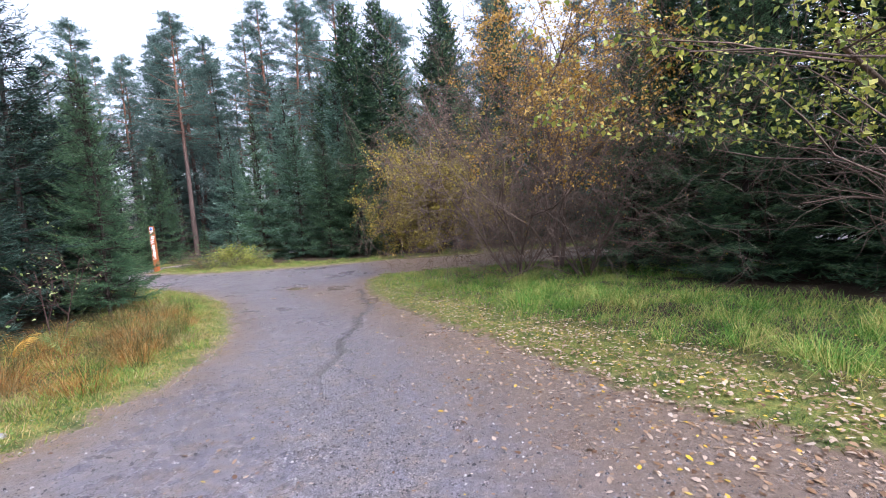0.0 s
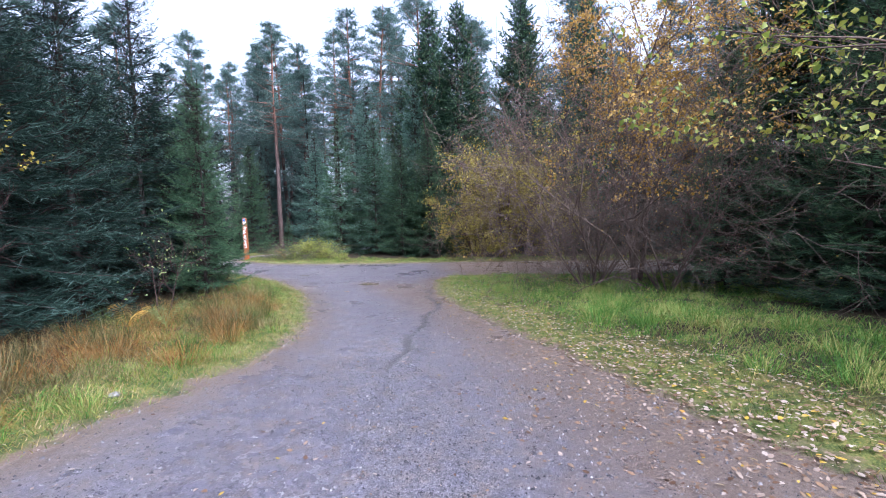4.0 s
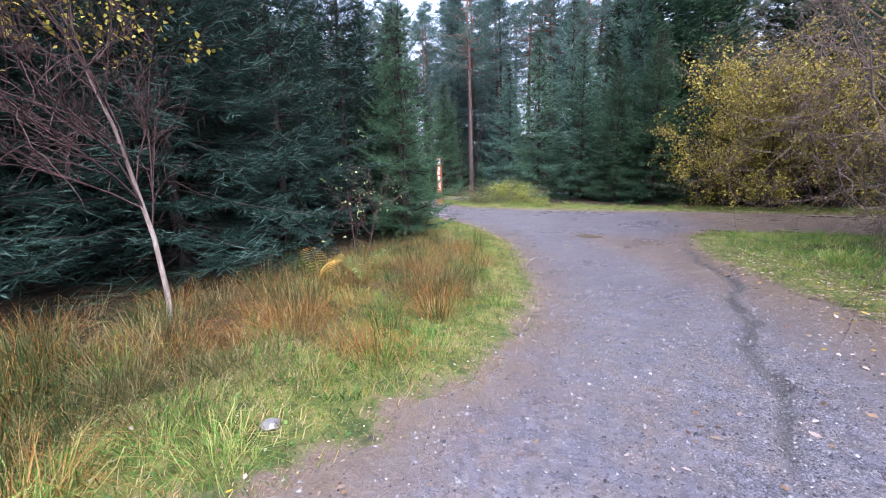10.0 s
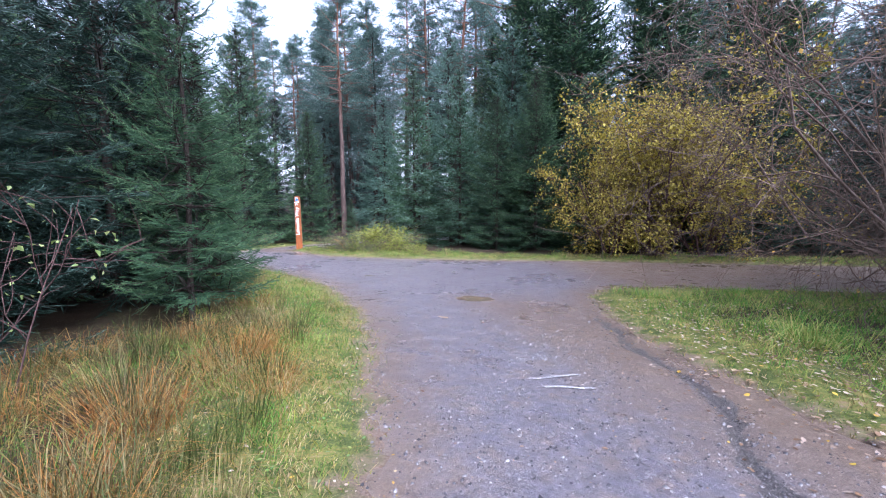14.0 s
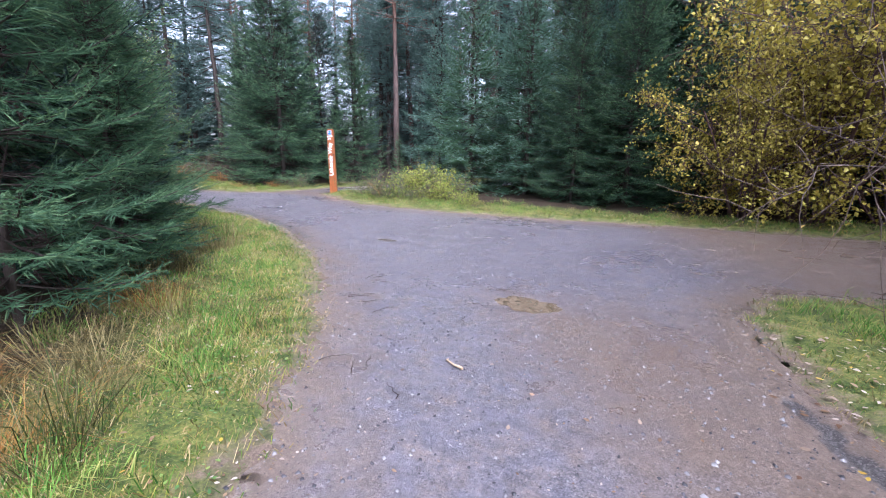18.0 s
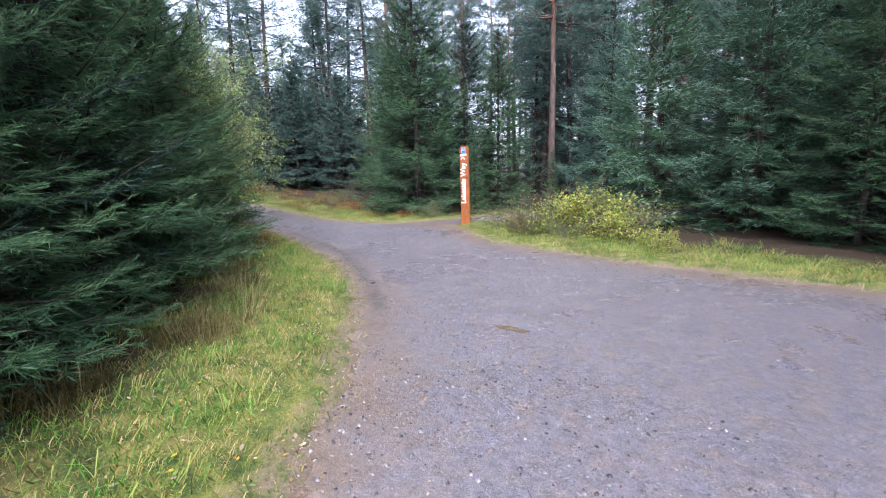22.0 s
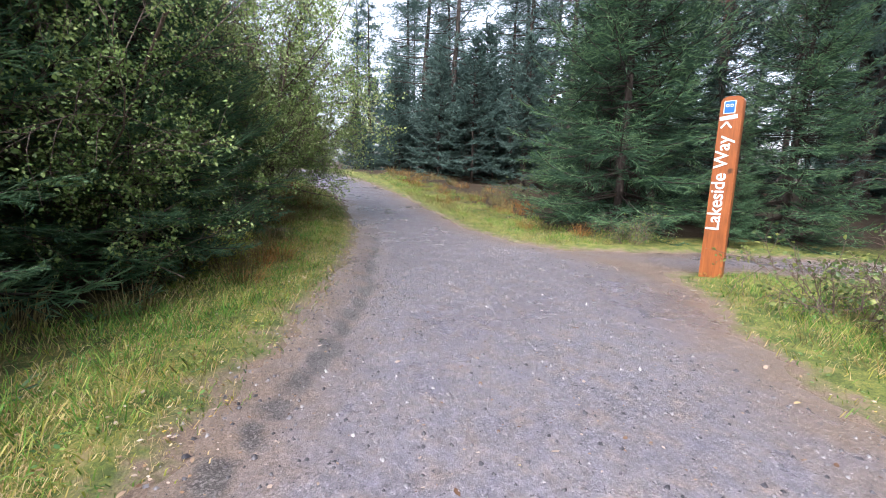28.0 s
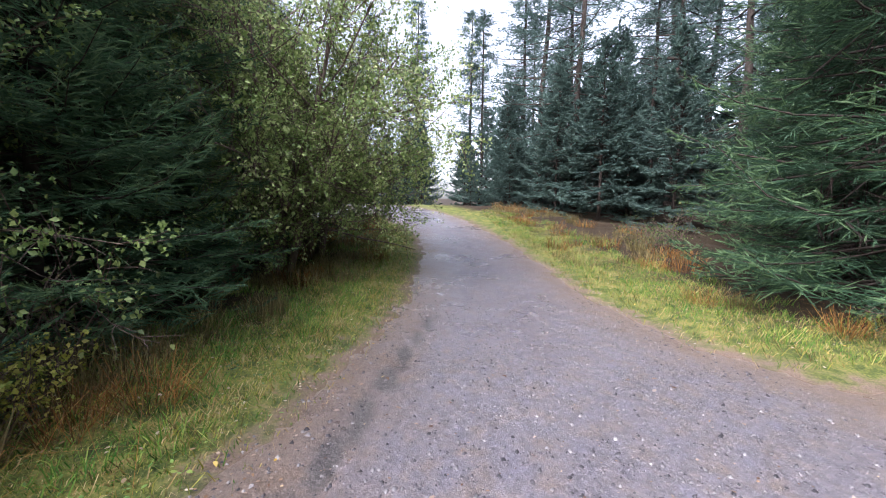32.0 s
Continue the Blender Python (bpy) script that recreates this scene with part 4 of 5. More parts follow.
set_down(alder, [(-21.2, 19.9, 0, 1.1), (-23.0, 20.1, 60, 1.0), (-20.3, 19.3, 200, 0.7), (-15.5, 18.6, 300, 0.72)], "alders beside the road")
cherry = broadleaf("cherry_tree", 36, 1, 4.8, 0.8, M_LIME, 1700, 0.10, M_TWIG, "overhanging tree with sparse yellow-green leaves", "tree", levels=4, kids=6, r0=0.06, leaf_low=2.6, start=0.4, wander=0.26, fine=0.003, arch=0.02, upright=0.25)
set_down(cherry, [(9.6, 8.0, 178, 1.0), (8.8, 5.6, 160, 0.9)], "overhanging cherry trees")
lime = broadleaf("bramble_shrub", 37, 9, 1.1, 0.6, M_LIME, 1500, 0.078, M_TWIG, "low shrub with bright yellow-green leaves", levels=3, kids=4, r0=0.012, start=0.1)
set_down(lime, [(-10.7, 25.9, 0, 0.75), (-9.5, 26.0, 80, 0.9), (-8.7, 25.4, 160, 0.6), (-7.8, 24.8, 30, 0.4), (-10.1, 26.5, 250, 0.95), (-15.9, 20.0, 100, 0.45)], "yellow-green shrubs beside the post")
bram = broadleaf("bramble_bush", 38, 12, 0.85, 0.8, M_BRAMBLE, 900, 0.065, M_TWIG, "low dull green bramble bush", levels=3, kids=4, r0=0.01, start=0.1)
set_down(bram, [(-12.3, 26.1, 0, 0.8), (-11.6, 26.3, 90, 0.85), (-11.3, 25.6, 200, 0.6), (-10.3, 26.8, 140, 1.0), (-9.9, 25.2, 30, 0.45), (-9.0, 26.3, 250, 0.95), (-17.0, 27.6, 20, 0.6), (-16.6, 19.6, 70, 0.8), (-24.6, 28.9, 10, 0.9)], "brambles")
sapling = broadleaf("sapling", 39, 2, 1.9, 0.2, M_GREEN, 90, 0.06, M_TWIG_RED, "thin sapling with a few pale leaves", "tree", levels=3, kids=4, r0=0.012, start=0.3)
set_down(sapling, [(-7.3, 10.9, 0, 1.0)])


# ---------------------------------------------------------------- grass
def blades(rs, base, hgt, wid, bend, lean=None):
    """Grass blades: each a bent strip of two pieces."""
    n = len(base)
    az = rs.uniform(0, 6.28, n)
    out = np.column_stack([np.cos(az), np.sin(az), np.zeros(n)]) if lean is None else lean
    wd = np.column_stack([-np.sin(az + 1.2), np.cos(az + 1.2), np.zeros(n)]) * (wid * 0.5)[:, None]
    up = np.array([0, 0, 1.0])
    mid = base + up * (hgt * 0.6)[:, None] + out * (hgt * bend * 0.3)[:, None]
    tip = base + up * (hgt * (1 - 0.42 * bend))[:, None] + out * (hgt * bend)[:, None]
    V = np.stack([base - wd, base + wd, mid + wd * 0.75, mid - wd * 0.75, tip], 1).reshape(-1, 3)
    i = np.arange(n)[:, None] * 5
    F = np.concatenate([i + np.array([[0, 1, 2]]), i + np.array([[0, 2, 3]]), i + np.array([[3, 2, 4]])])
    return V, F


def scatter(rs, boxes, per_m2, keep):
    out = []
    for x0, x1, y0, y1 in boxes:
        n = int((x1 - x0) * (y1 - y0) * per_m2)
        x, y = rs.uniform(x0, x1, n), rs.uniform(y0, y1, n)
        d = edge(x, y)
        k = keep(x, y, d)
        out.append(np.column_stack([x[k], y[k], height(x[k], y[k], d[k]) - 0.01]))
    return np.concatenate(out)


def lawn(name, seed, boxes, per_m2, keep, hmin, hmax, wid, mat, label, bend=0.6):
    r = np.random.RandomState(seed)
    p = scatter(r, boxes, per_m2, keep)
    n = len(p)
    h = r.uniform(hmin, hmax, n) * (0.75 + 0.35 * wobble(p[:, 0], p[:, 1], 1.1))
    V, F = blades(r, p, np.clip(h, hmin * 0.5, hmax * 1.3), wid * r.uniform(0.6, 1.3, n), bend * r.uniform(0.3, 1.4, n))
    tagged(new(name, mesh_from(name, V, F, mat)), label, "grass", kind="stuff")


VERGES = [(-7.9, -3.4, 2, 16), (-14, -4, 14, 21.6), (-30, -14, 19.5, 22.8), (-32, -17, 25, 29), (-14.2, -6, 23.4, 27), (-6, 9, 23.3, 25.2)]
near_road = lambda x, y, d: (d < 0.12 - 0.6 * np.random.RandomState(5).rand(len(x)) ** 0.8 + 0.07 * wobble(x, y, 0.4)) & (d > -2.2 - 0.5 * wobble(x, y, 1.6))
CLOSE = [(-6.5, -3.4, 3, 15), (-12.5, -5, 14, 20.6), (-23, -11.5, 19.3, 22.4)]
lawn("verge_turf", 50, CLOSE, 1100, lambda x, y, d: (d < 0.16 - 0.6 * np.random.RandomState(6).rand(len(x)) ** 0.8 + 0.07 * wobble(x, y, 0.4)) & (d > -1.5 - 0.4 * wobble(x, y, 1.6)), 0.03, 0.10, 0.007, M_GRASS, "fine short turf along the gravel", 1.3)
lawn("verge_grass", 51, VERGES, 420, near_road, 0.06, 0.19, 0.007, M_GRASS, "short yellow-green grass and moss along the gravel", 1.25)
lawn("verge_straw", 52, VERGES, 200, lambda x, y, d: (d < -0.15) & (d > -2.6) & (wobble(x + 3, y, 1.3) > 0.0), 0.06, 0.22, 0.006, M_STRAW, "pale dry grass in the verge", 1.2)
lawn("verge_lush_grass", 53, VERGES, 420, lambda x, y, d: (d < -0.55) & (d > -2.8) & (wobble(x, y + 9, 1.8) > np.where(y < 15, 0.25, -0.1)), 0.08, 0.28, 0.007, M_GRASS_LUSH, "longer green grass below the trees", 1.1)
ISLAND = [(-2.4, 10, 4, 19)]
lawn("island_grass", 54, ISLAND, 430, lambda x, y, d: (d < -0.05) & (d > -6) & (x > -2.4) & (d < -1.3 - 0.6 * wobble(x, y, 1.2) - 0.10 * (12 - y)), 0.12, 0.32, 0.008, M_GRASS_LUSH, "long green grass on the island between the tracks", 1.2)
lawn("island_short_grass", 55, ISLAND, 300, lambda x, y, d: (d < -0.02) & (d > -2.6) & (wobble(x, y, 0.7) > -0.5), 0.04, 0.12, 0.007, M_GRASS, "short grass among fallen leaves", 1.1)

lawn("island_straw", 56, ISLAND, 240, lambda x, y, d: (d < 0.02) & (d > -3.2) & (wobble(x + 5, y, 0.8) > -0.4), 0.03, 0.13, 0.007, M_STRAW, "pale dry grass among the fallen leaves", 1.0)


def tussocks(name, seed, spots, per, hmin, hmax, wid, rad, mat, label, bend=0.8):
    r = np.random.RandomState(seed)
    B, O, Hh = [], [], []
    for x, y, s in spots:
        n = int(per * s)
        az, q = r.uniform(0, 6.28, n), np.sqrt(r.uniform(0, 1, n))
        o = np.column_stack([np.cos(az), np.sin(az), np.zeros(n)])
        px, py = x + o[:, 0] * q * rad * s, y + o[:, 1] * q * rad * s
        B.append(np.column_stack([px, py, height(px, py) - 0.02]))
        O.append(o * (0.45 + 0.45 * q)[:, None] + r.normal(0, 0.42, (n, 3)) * np.array([1, 1, 0.15]))
        Hh.append((hmin + (hmax - hmin) * r.uniform(0, 1, n) ** 1.6) * (0.6 + 0.4 * s))
    B, O, Hh = np.concatenate(B), np.concatenate(O), np.concatenate(Hh)
    V, F = blades(r, B, Hh, wid * r.uniform(0.6, 1.3, len(B)), bend * r.uniform(0.3, 1.5, len(B)), O)
    tagged(new(name, mesh_from(name, V, F, mat)), label, "grass", kind="stuff")


def spots_in(seed, boxes, n, dmin, dmax, extra=None):
    r = np.random.RandomState(seed)
    out = []
    while len(out) < n:
        x0, x1, y0, y1 = boxes[r.randint(len(boxes))]
        x, y = r.uniform(x0, x1), r.uniform(y0, y1)
        d = float(edge(np.array([x]), np.array([y]))[0])
        if dmin < d < dmax and (extra is None or extra(x, y)):
            out.append((x, y, r.uniform(0.6, 1.25)))
    return out


ROUGH = [(-8.1, -3.4, 1.5, 15.5)]
shown = lambda x, y: x > -8.4 + 0.7 * math.exp(-((y - 10.0) / 2.2) ** 2)
tussocks("moor_grass", 61, spots_in(61, ROUGH, 48, -4.2, -0.75, shown) + [(-6.6, 9.8, 1.6), (-5.2, 9.85, 1.5), (-6.0, 10.95, 1.6), (-6.3, 7.0, 1.5), (-5.85, 8.1, 1.7), (-6.1, 12.2, 1.5), (-7.2, 8.9, 1.5), (-5.0, 5.6, 1.1), (-16.3, 20.65, 0.9), (-16.0, 20.4, 0.8), (-15.2, 20.3, 0.7), (-19.6, 26.6, 0.8), (-17.8, 27.0, 0.7), (-22.0, 27.2, 0.9)], 190, 0.22, 0.56, 0.0045, 0.22, M_MOOR, "tussocks of rust-orange moor grass", 1.6)
tussocks("rushes", 62, spots_in(62, ROUGH, 75, -3.8, -0.9, lambda x, y: shown(x, y) and y < 13.4), 100, 0.25, 0.66, 0.005, 0.2, M_RUSH, "clumps of green rushes", 0.6)
tussocks("arching_tussocks", 70, [(-6.3, 7.0, 1.4), (-5.85, 8.1, 1.5), (-5.2, 9.85, 1.3), (-6.0, 10.95, 1.4), (-7.0, 8.0, 1.4), (-6.8, 6.2, 1.2), (-5.7, 6.4, 1.0), (-9.8, 17.6, 1.3), (-10.3, 17.9, 1.0)] + spots_in(70, ROUGH, 26, -4.2, -0.9, shown), 60, 0.45, 0.85, 0.0045, 0.12, M_STRAW, "long arching straw-coloured grass", 1.15)
tussocks("straw_tussocks", 63, spots_in(63, ROUGH, 75, -4.5, -0.6, shown), 110, 0.18, 0.5, 0.0045, 0.26, M_STRAW, "tussocks of pale dry grass", 1.5)
tussocks("green_tufts", 67, spots_in(67, ROUGH, 70, -3.4, -0.35, shown), 100, 0.14, 0.38, 0.006, 0.22, M_GRASS_LUSH, "soft green grass tufts among the dry grass", 1.2)
tussocks("island_tufts", 68, spots_in(68, [(-1.5, 7.5, 5, 15)], 60, -4.5, -1.6), 130, 0.25, 0.5, 0.008, 0.24, M_GRASS_LUSH, "arching tufts of bright green grass", 1.5)
tussocks("verge_tufts", 69, spots_in(69, [(-12, -5, 13.5, 19.8), (-24, -11, 18.8, 21.6)], 60, -1.9, -0.35), 70, 0.1, 0.28, 0.006, 0.2, M_GRASS_LUSH, "tufts of fresh green grass in the verge", 1.3)
LEFT = [(-14, -8.5, 14.5, 19.5), (-24, -14, 19, 20.8)]
BANK = [(-35, -22, 25.4, 30.5), (-32, -20, 19.3, 21.5)]
tussocks("bracken_grass", 65, spots_in(65, BANK, 45, -4.5, -0.8), 90, 0.2, 0.5, 0.009, 0.3, M_MOOR, "bleached orange grass and bracken on the bank")
tussocks("bank_straw", 66, spots_in(66, BANK, 80, -4.5, -0.6), 90, 0.15, 0.4, 0.009, 0.3, M_STRAW, "bleached straw grass on the bank")
tussocks("roadside_tussocks", 64, spots_in(64, LEFT, 45, -2.6, -1.3) + [(-15.1, 20.25, 1.0), (-15.6, 20.1, 1.1), (-16.5, 20.3, 1.2), (-17.0, 20.4, 0.9), (-18.9, 20.5, 0.9), (-24.9, 28.4, 1.6), (-24.2, 28.0, 1.4), (-25.6, 28.9, 1.6), (-22.6, 27.3, 1.1), (-19.3, 27.0, 0.9), (-31, 27, 1.5), (-33, 26, 1.5), (-29, 28, 1.2)],
         120, 0.2, 0.55, 0.007, 0.2, M_STRAW, "tufts of bleached grass beside the road")


# ---------------------------------------------------------------- litter, stones and twigs
def litter(name, seed, boxes, per_m2, keep, size, label, mat=None):
    r = np.random.RandomState(seed)
    p = scatter(r, boxes, per_m2, keep)
    n = len(p)
    az, L = r.uniform(0, 6.28, n), size * r.uniform(0.5, 1.2, n)
    d = np.column_stack([np.cos(az), np.sin(az), r.normal(0, 0.16, n)])
    w = np.column_stack([-np.sin(az), np.cos(az), r.normal(0, 0.16, n)])
    p = p + np.array([0, 0, 1.0]) * (0.012 + L * 0.08 + np.where(edge(p[:, 0], p[:, 1]) < 0, 0.02, 0))[:, None]
    cup = np.array([0, 0, 1.0]) * (L * r.uniform(-0.08, 0.16, n))[:, None]
    L = L[:, None]
    ring = [p + d * L * u + w * L * v + cup * q for u, v, q in ((-0.5, 0, 0), (-0.2, -0.29, 1), (0.18, -0.25, 1), (0.56, 0, 0.4), (0.18, 0.25, 1), (-0.2, 0.29, 1))]
    V = np.stack(ring, 1).reshape(-1, 3)
    i = np.arange(n)[:, None] * 6
    F = np.concatenate([i + np.array([t]) for t in ([0, 1, 5], [1, 2, 4], [1, 4, 5], [2, 3, 4])])
    tagged(new(name, mesh_from(name, V, F, mat or M_LITTER)), label, "leaves", kind="stuff")


litter("fallen_leaves", 71, [(-2.4, 8, 2.6, 17)], 290, lambda x, y, d: (np.exp(-((d + 0.8 - 0.09 * np.clip(10 - y, -6, 6)) / (1.1 + 0.05 * np.clip(10 - y, 0, 8))) ** 2) * np.where(y < 9, 1, 0.6) > np.random.RandomState(9).rand(len(x))) & (x > -2.3), 0.054, "pale fallen leaves strewn over grass and gravel")
litter("stray_leaves", 76, [(-2.5, 6, 2.2, 9)], 5, lambda x, y, d: (d > 0.3) & (d < 2.6), 0.062, "single pale and yellow leaves on the gravel")
litter("road_leaves", 72, [(-5, 6, 1.5, 18), (-20, -6, 16, 26)], 3, lambda x, y, d: d > 0.1, 0.042, "single fallen leaves on the gravel")
litter("road_crumbs", 75, [(-7, 2, 5, 18.5), (-20, -7, 16.5, 25)], 26, lambda x, y, d: d > 0.05, 0.02, "crumbs of dead leaf and bark on the gravel")
litter("edge_debris", 74, CLOSE + [(-2.4, 3, 5, 18.6), (-14.5, -5, 23, 26)], 110, lambda x, y, d: np.exp(-((d + 0.02) / 0.16) ** 2) > np.random.RandomState(19).rand(len(x)), 0.026, "crumbs of dead leaf and grass along the gravel's edge")
litter("verge_weeds", 77, CLOSE + [(-14.5, -6, 23.4, 25.6)], 75, lambda x, y, d: (d < -0.1) & (d > -1.9) & (wobble(x + 2, y + 4, 0.9) > -0.1), 0.034, "small flat leaves of weeds in the verge", M_WEED)
litter("verge_leaves", 73, VERGES[:4], 22, lambda x, y, d: (d < 0) & (d > -1.8), 0.036, "fallen leaves in the verge grass")


def pebbles(name, seed, boxes, per_m2, keep, smin, smax, mat, label):
    r = np.random.RandomState(seed)
    p = scatter(r, boxes, per_m2, keep)
    n = len(p)
    s = smin + (smax - smin) * r.rand(n) ** 3
    unit = np.array([[1, 0, -0.2], [-1, 0, -0.2], [0, 1, -0.2], [0, -1, -0.2], [0.3, 0.2, 0.6], [-0.3, -0.2, 0.55]], float)
    tri = np.array([[0, 2, 4], [2, 5, 4], [2, 1, 5], [1, 3, 5], [3, 4, 5], [3, 0, 4]])
    az = r.uniform(0, 6.28, n)
    c, sn = np.cos(az)[:, None], np.sin(az)[:, None]
    u = unit[None] * r.uniform(0.6, 1.3, (n, 6, 1)) + r.normal(0, 0.12, (n, 6, 3))
    V = np.stack([u[..., 0] * c - u[..., 1] * sn, u[..., 0] * sn + u[..., 1] * c, u[..., 2]], -1) * s[:, None, None] * 0.5
    V = (V + (p + np.array([0, 0, 0.012]))[:, None]).reshape(-1, 3)
    F = (np.arange(n)[:, None, None] * 6 + tri[None]).reshape(-1, 3)
    tagged(new(name, mesh_from(name, V, F, mat)), label, "stones", kind="stuff")


M_STONE = blade_material("loose_stones", [(0.1, (0.022, 0.020, 0.024)), (0.45, (0.07, 0.064, 0.072)), (0.80, (0.16, 0.148, 0.156)), (0.97, (0.34, 0.325, 0.32))], 0.45, 0.5, 0, 0.2, 0.95, 3.0)
pebbles("loose_gravel", 81, [(-5, 1.5, 3, 12), (-8, -2, 11, 19), (-16, -7, 17, 24), (-20, -14, 20.5, 25.5)], 190, lambda x, y, d: d > -0.1, 0.010, 0.042, M_STONE, "loose grey gravel on the track")
pebbles("foreground_gravel", 83, [(-3.6, 3.6, 2.6, 8.0)], 420, lambda x, y, d: d > 0.02, 0.007, 0.024, M_STONE, "fine loose grey gravel on the track")
pebbles("strip_gravel", 84, [(-2.6, 0.6, 2.8, 10)], 650, lambda x, y, d: (d > 0) & (np.exp(-(line_distance(LOOSE, x, y) / 0.5) ** 2) > np.random.RandomState(29).rand(len(x))), 0.009, 0.03, M_STONE, "washed loose gravel in the middle of the track")
pebbles("rut_stones", 82, [(-2.6, -0.6, 4, 13.5)], 500, lambda x, y, d: (d > 0) & (line_distance(RUT, x, y) < 0.16), 0.012, 0.035, M_STONE, "washed-out stones in the rut")


def twig(name, seed, x, y, L, turn, mat, r0=0.0045):
    r = np.random.RandomState(seed)
    n = 6
    t = np.linspace(-0.5, 0.5, n)
    px, py = x + L * t * math.cos(turn) + r.normal(0, 0.012, n), y + L * t * math.sin(turn) + r.normal(0, 0.012, n)
    pts = np.column_stack([px, py, height(px, py) + 0.016 + r.uniform(0, 0.01, n)])
    V, F = tubes([(pts, np.linspace(r0, r0 * 0.4, n))], 5)
    return new(name, mesh_from(name, V, F, mat, True))


rt = np.random.RandomState(91)
M_STICK = bark_material("wet_twig", (0.02, 0.015, 0.013), (0.07, 0.05, 0.04), 40)
M_CHIP = bark_material("split_wood", (0.38, 0.27, 0.17), (0.62, 0.48, 0.33), 30)
for k in range(26):
    x, y = rt.uniform(-7.6, -4.6), rt.uniform(14.2, 18.2)
    if float(edge(np.array([x]), np.array([y]))[0]) > 0.1:
        tagged(twig("twig", 900 + k, x, y, rt.uniform(0.12, 0.38), rt.uniform(0, 3.14), M_STICK), "thin dark fallen twig on the gravel", "twig", "twigs on the track")
tagged(twig("twig", 950, -6.28, 16.43, 0.42, 0.65, M_STICK), "thin dark fallen twig on the gravel", "twig", "twigs on the track")
tagged(twig("twig", 951, -6.28, 16.98, 0.3, 0.2, M_STICK), "thin dark fallen twig on the gravel", "twig", "twigs on the track")
tagged(twig("twig", 952, -10.0, 20.15, 0.2, 0.6, M_STICK), "thin dark fallen twig on the gravel", "twig", "twigs on the track")
tagged(twig("wood_chip", 953, -4.6, 15.2, 0.22, 2.6, M_CHIP, 0.014), "pale split stick of wood on the gravel", "stick")


def puddle(x, y, a, b, turn, seed, label):
    r = np.random.RandomState(seed)
    n = 40
    th = np.linspace(0, 2 * np.pi, n, endpoint=False)
    q = 1 + 0.14 * np.sin(2 * th + r.rand() * 6) + 0.10 * np.sin(5 * th + r.rand() * 6) + 0.06 * np.sin(9 * th + r.rand() * 6) + r.normal(0, 0.03, n)
    u, v = a * q * np.cos(th), b * q * np.sin(th)
    px, py = x + u * math.cos(turn) - v * math.sin(turn), y + u * math.sin(turn) + v * math.cos(turn)
    z = float(level(x, y)) - 0.019
    V = np.vstack([[x, y, z], np.column_stack([px, py, np.full(n, z)])])
    F = np.array([[0, 1 + i, 1 + (i + 1) % n] for i in range(n)])
    return tagged(new("puddle", mesh_from("puddle", V, F, M_WATER)), label, "puddle")


M_WATER, _n, _l, _b = shader("muddy_water", (0.15, 0.108, 0.07), 0.04, 0.6)
_l.new(ramp(_n, _l, noise_tex(_n, _l, 14, 5, 0.7), [(0.35, (0.06, 0.043, 0.028)), (0.5, (0.13, 0.095, 0.062)), (0.68, (0.22, 0.17, 0.12))]), _b.inputs["Base Color"])
puddle(-4.32, 16.97, 0.39, 0.26, -0.05, 1, "shallow brown puddle in the gravel")
puddle(-7.72, 19.55, 0.2, 0.06, 0.2, 2, "small muddy puddle in the gravel")


# ---------------------------------------------------------------- the waymark post
def slab(w0, w1, t, h, corner, seg=7):
    """A tapering board that stands upright, with rounded top corners and softened edges."""
    bm = bmesh.new()
    prof = [(-w0 / 2, -0.35), (w0 / 2, -0.35), (w1 / 2, h - corner)]
    prof += [(w1 / 2 - corner + corner * math.cos(a), h - corner + corner * math.sin(a)) for a in np.linspace(0, math.pi / 2, seg)[1:]]
    prof += [(-w1 / 2 + corner - corner * math.sin(a), h - corner + corner * math.cos(a)) for a in np.linspace(0, math.pi / 2, seg)]
    vs = [bm.verts.new((x, 0, z)) for x, z in prof]
    f = bm.faces.new(vs)
    g = bmesh.ops.extrude_face_region(bm, geom=[f])
    bmesh.ops.translate(bm, vec=(0, t, 0), verts=[v for v in g["geom"] if isinstance(v, bmesh.types.BMVert)])
    bmesh.ops.recalc_face_normals(bm, faces=bm.faces)
    bmesh.ops.bevel(bm, geom=[e for e in bm.edges if len(e.link_faces) == 2 and e.calc_face_angle(0) > 0.9], offset=0.008, segments=2, affect="EDGES")
    me = bpy.data.meshes.new("board")
    bm.to_mesh(me)
    bm.free()
    return me


def plate(name, w, h, mat, d=0.004):
    bm = bmesh.new()
    bmesh.ops.create_cube(bm, size=1)
    bmesh.ops.scale(bm, vec=(w, d, h), verts=bm.verts)
    me = bpy.data.meshes.new(name)
    bm.to_mesh(me)
    bm.free()
    me.materials.append(mat)
    return me


M_POST, n_, l_, b_ = shader("stained_oak", (0.4, 0.15, 0.05), 0.5, 0.4)
tc = n_.new("ShaderNodeTexCoord")
mp = n_.new("ShaderNodeMapping")
mp.inputs["Scale"].default_value = (9, 9, 0.8)
l_.new(tc.outputs["Object"], mp.inputs["Vector"])
grain = noise_tex(n_, l_, 3.0, 6, 0.65, mp.outputs[0])
knots = noise_tex(n_, l_, 5.5, 2, 0.5, tc.outputs["Object"])
cc = ramp(n_, l_, grain, [(0.3, (0.15, 0.045, 0.012)), (0.55, (0.27, 0.08, 0.02)), (0.8, (0.37, 0.13, 0.04))])
cc = mixc(n_, l_, spread(n_, l_, knots, 0.66, 0.74), cc, (0.07, 0.025, 0.01))
l_.new(cc, b_.inputs["Base Color"])
bump(n_, l_, b_, grain, 0.3, 0.01)
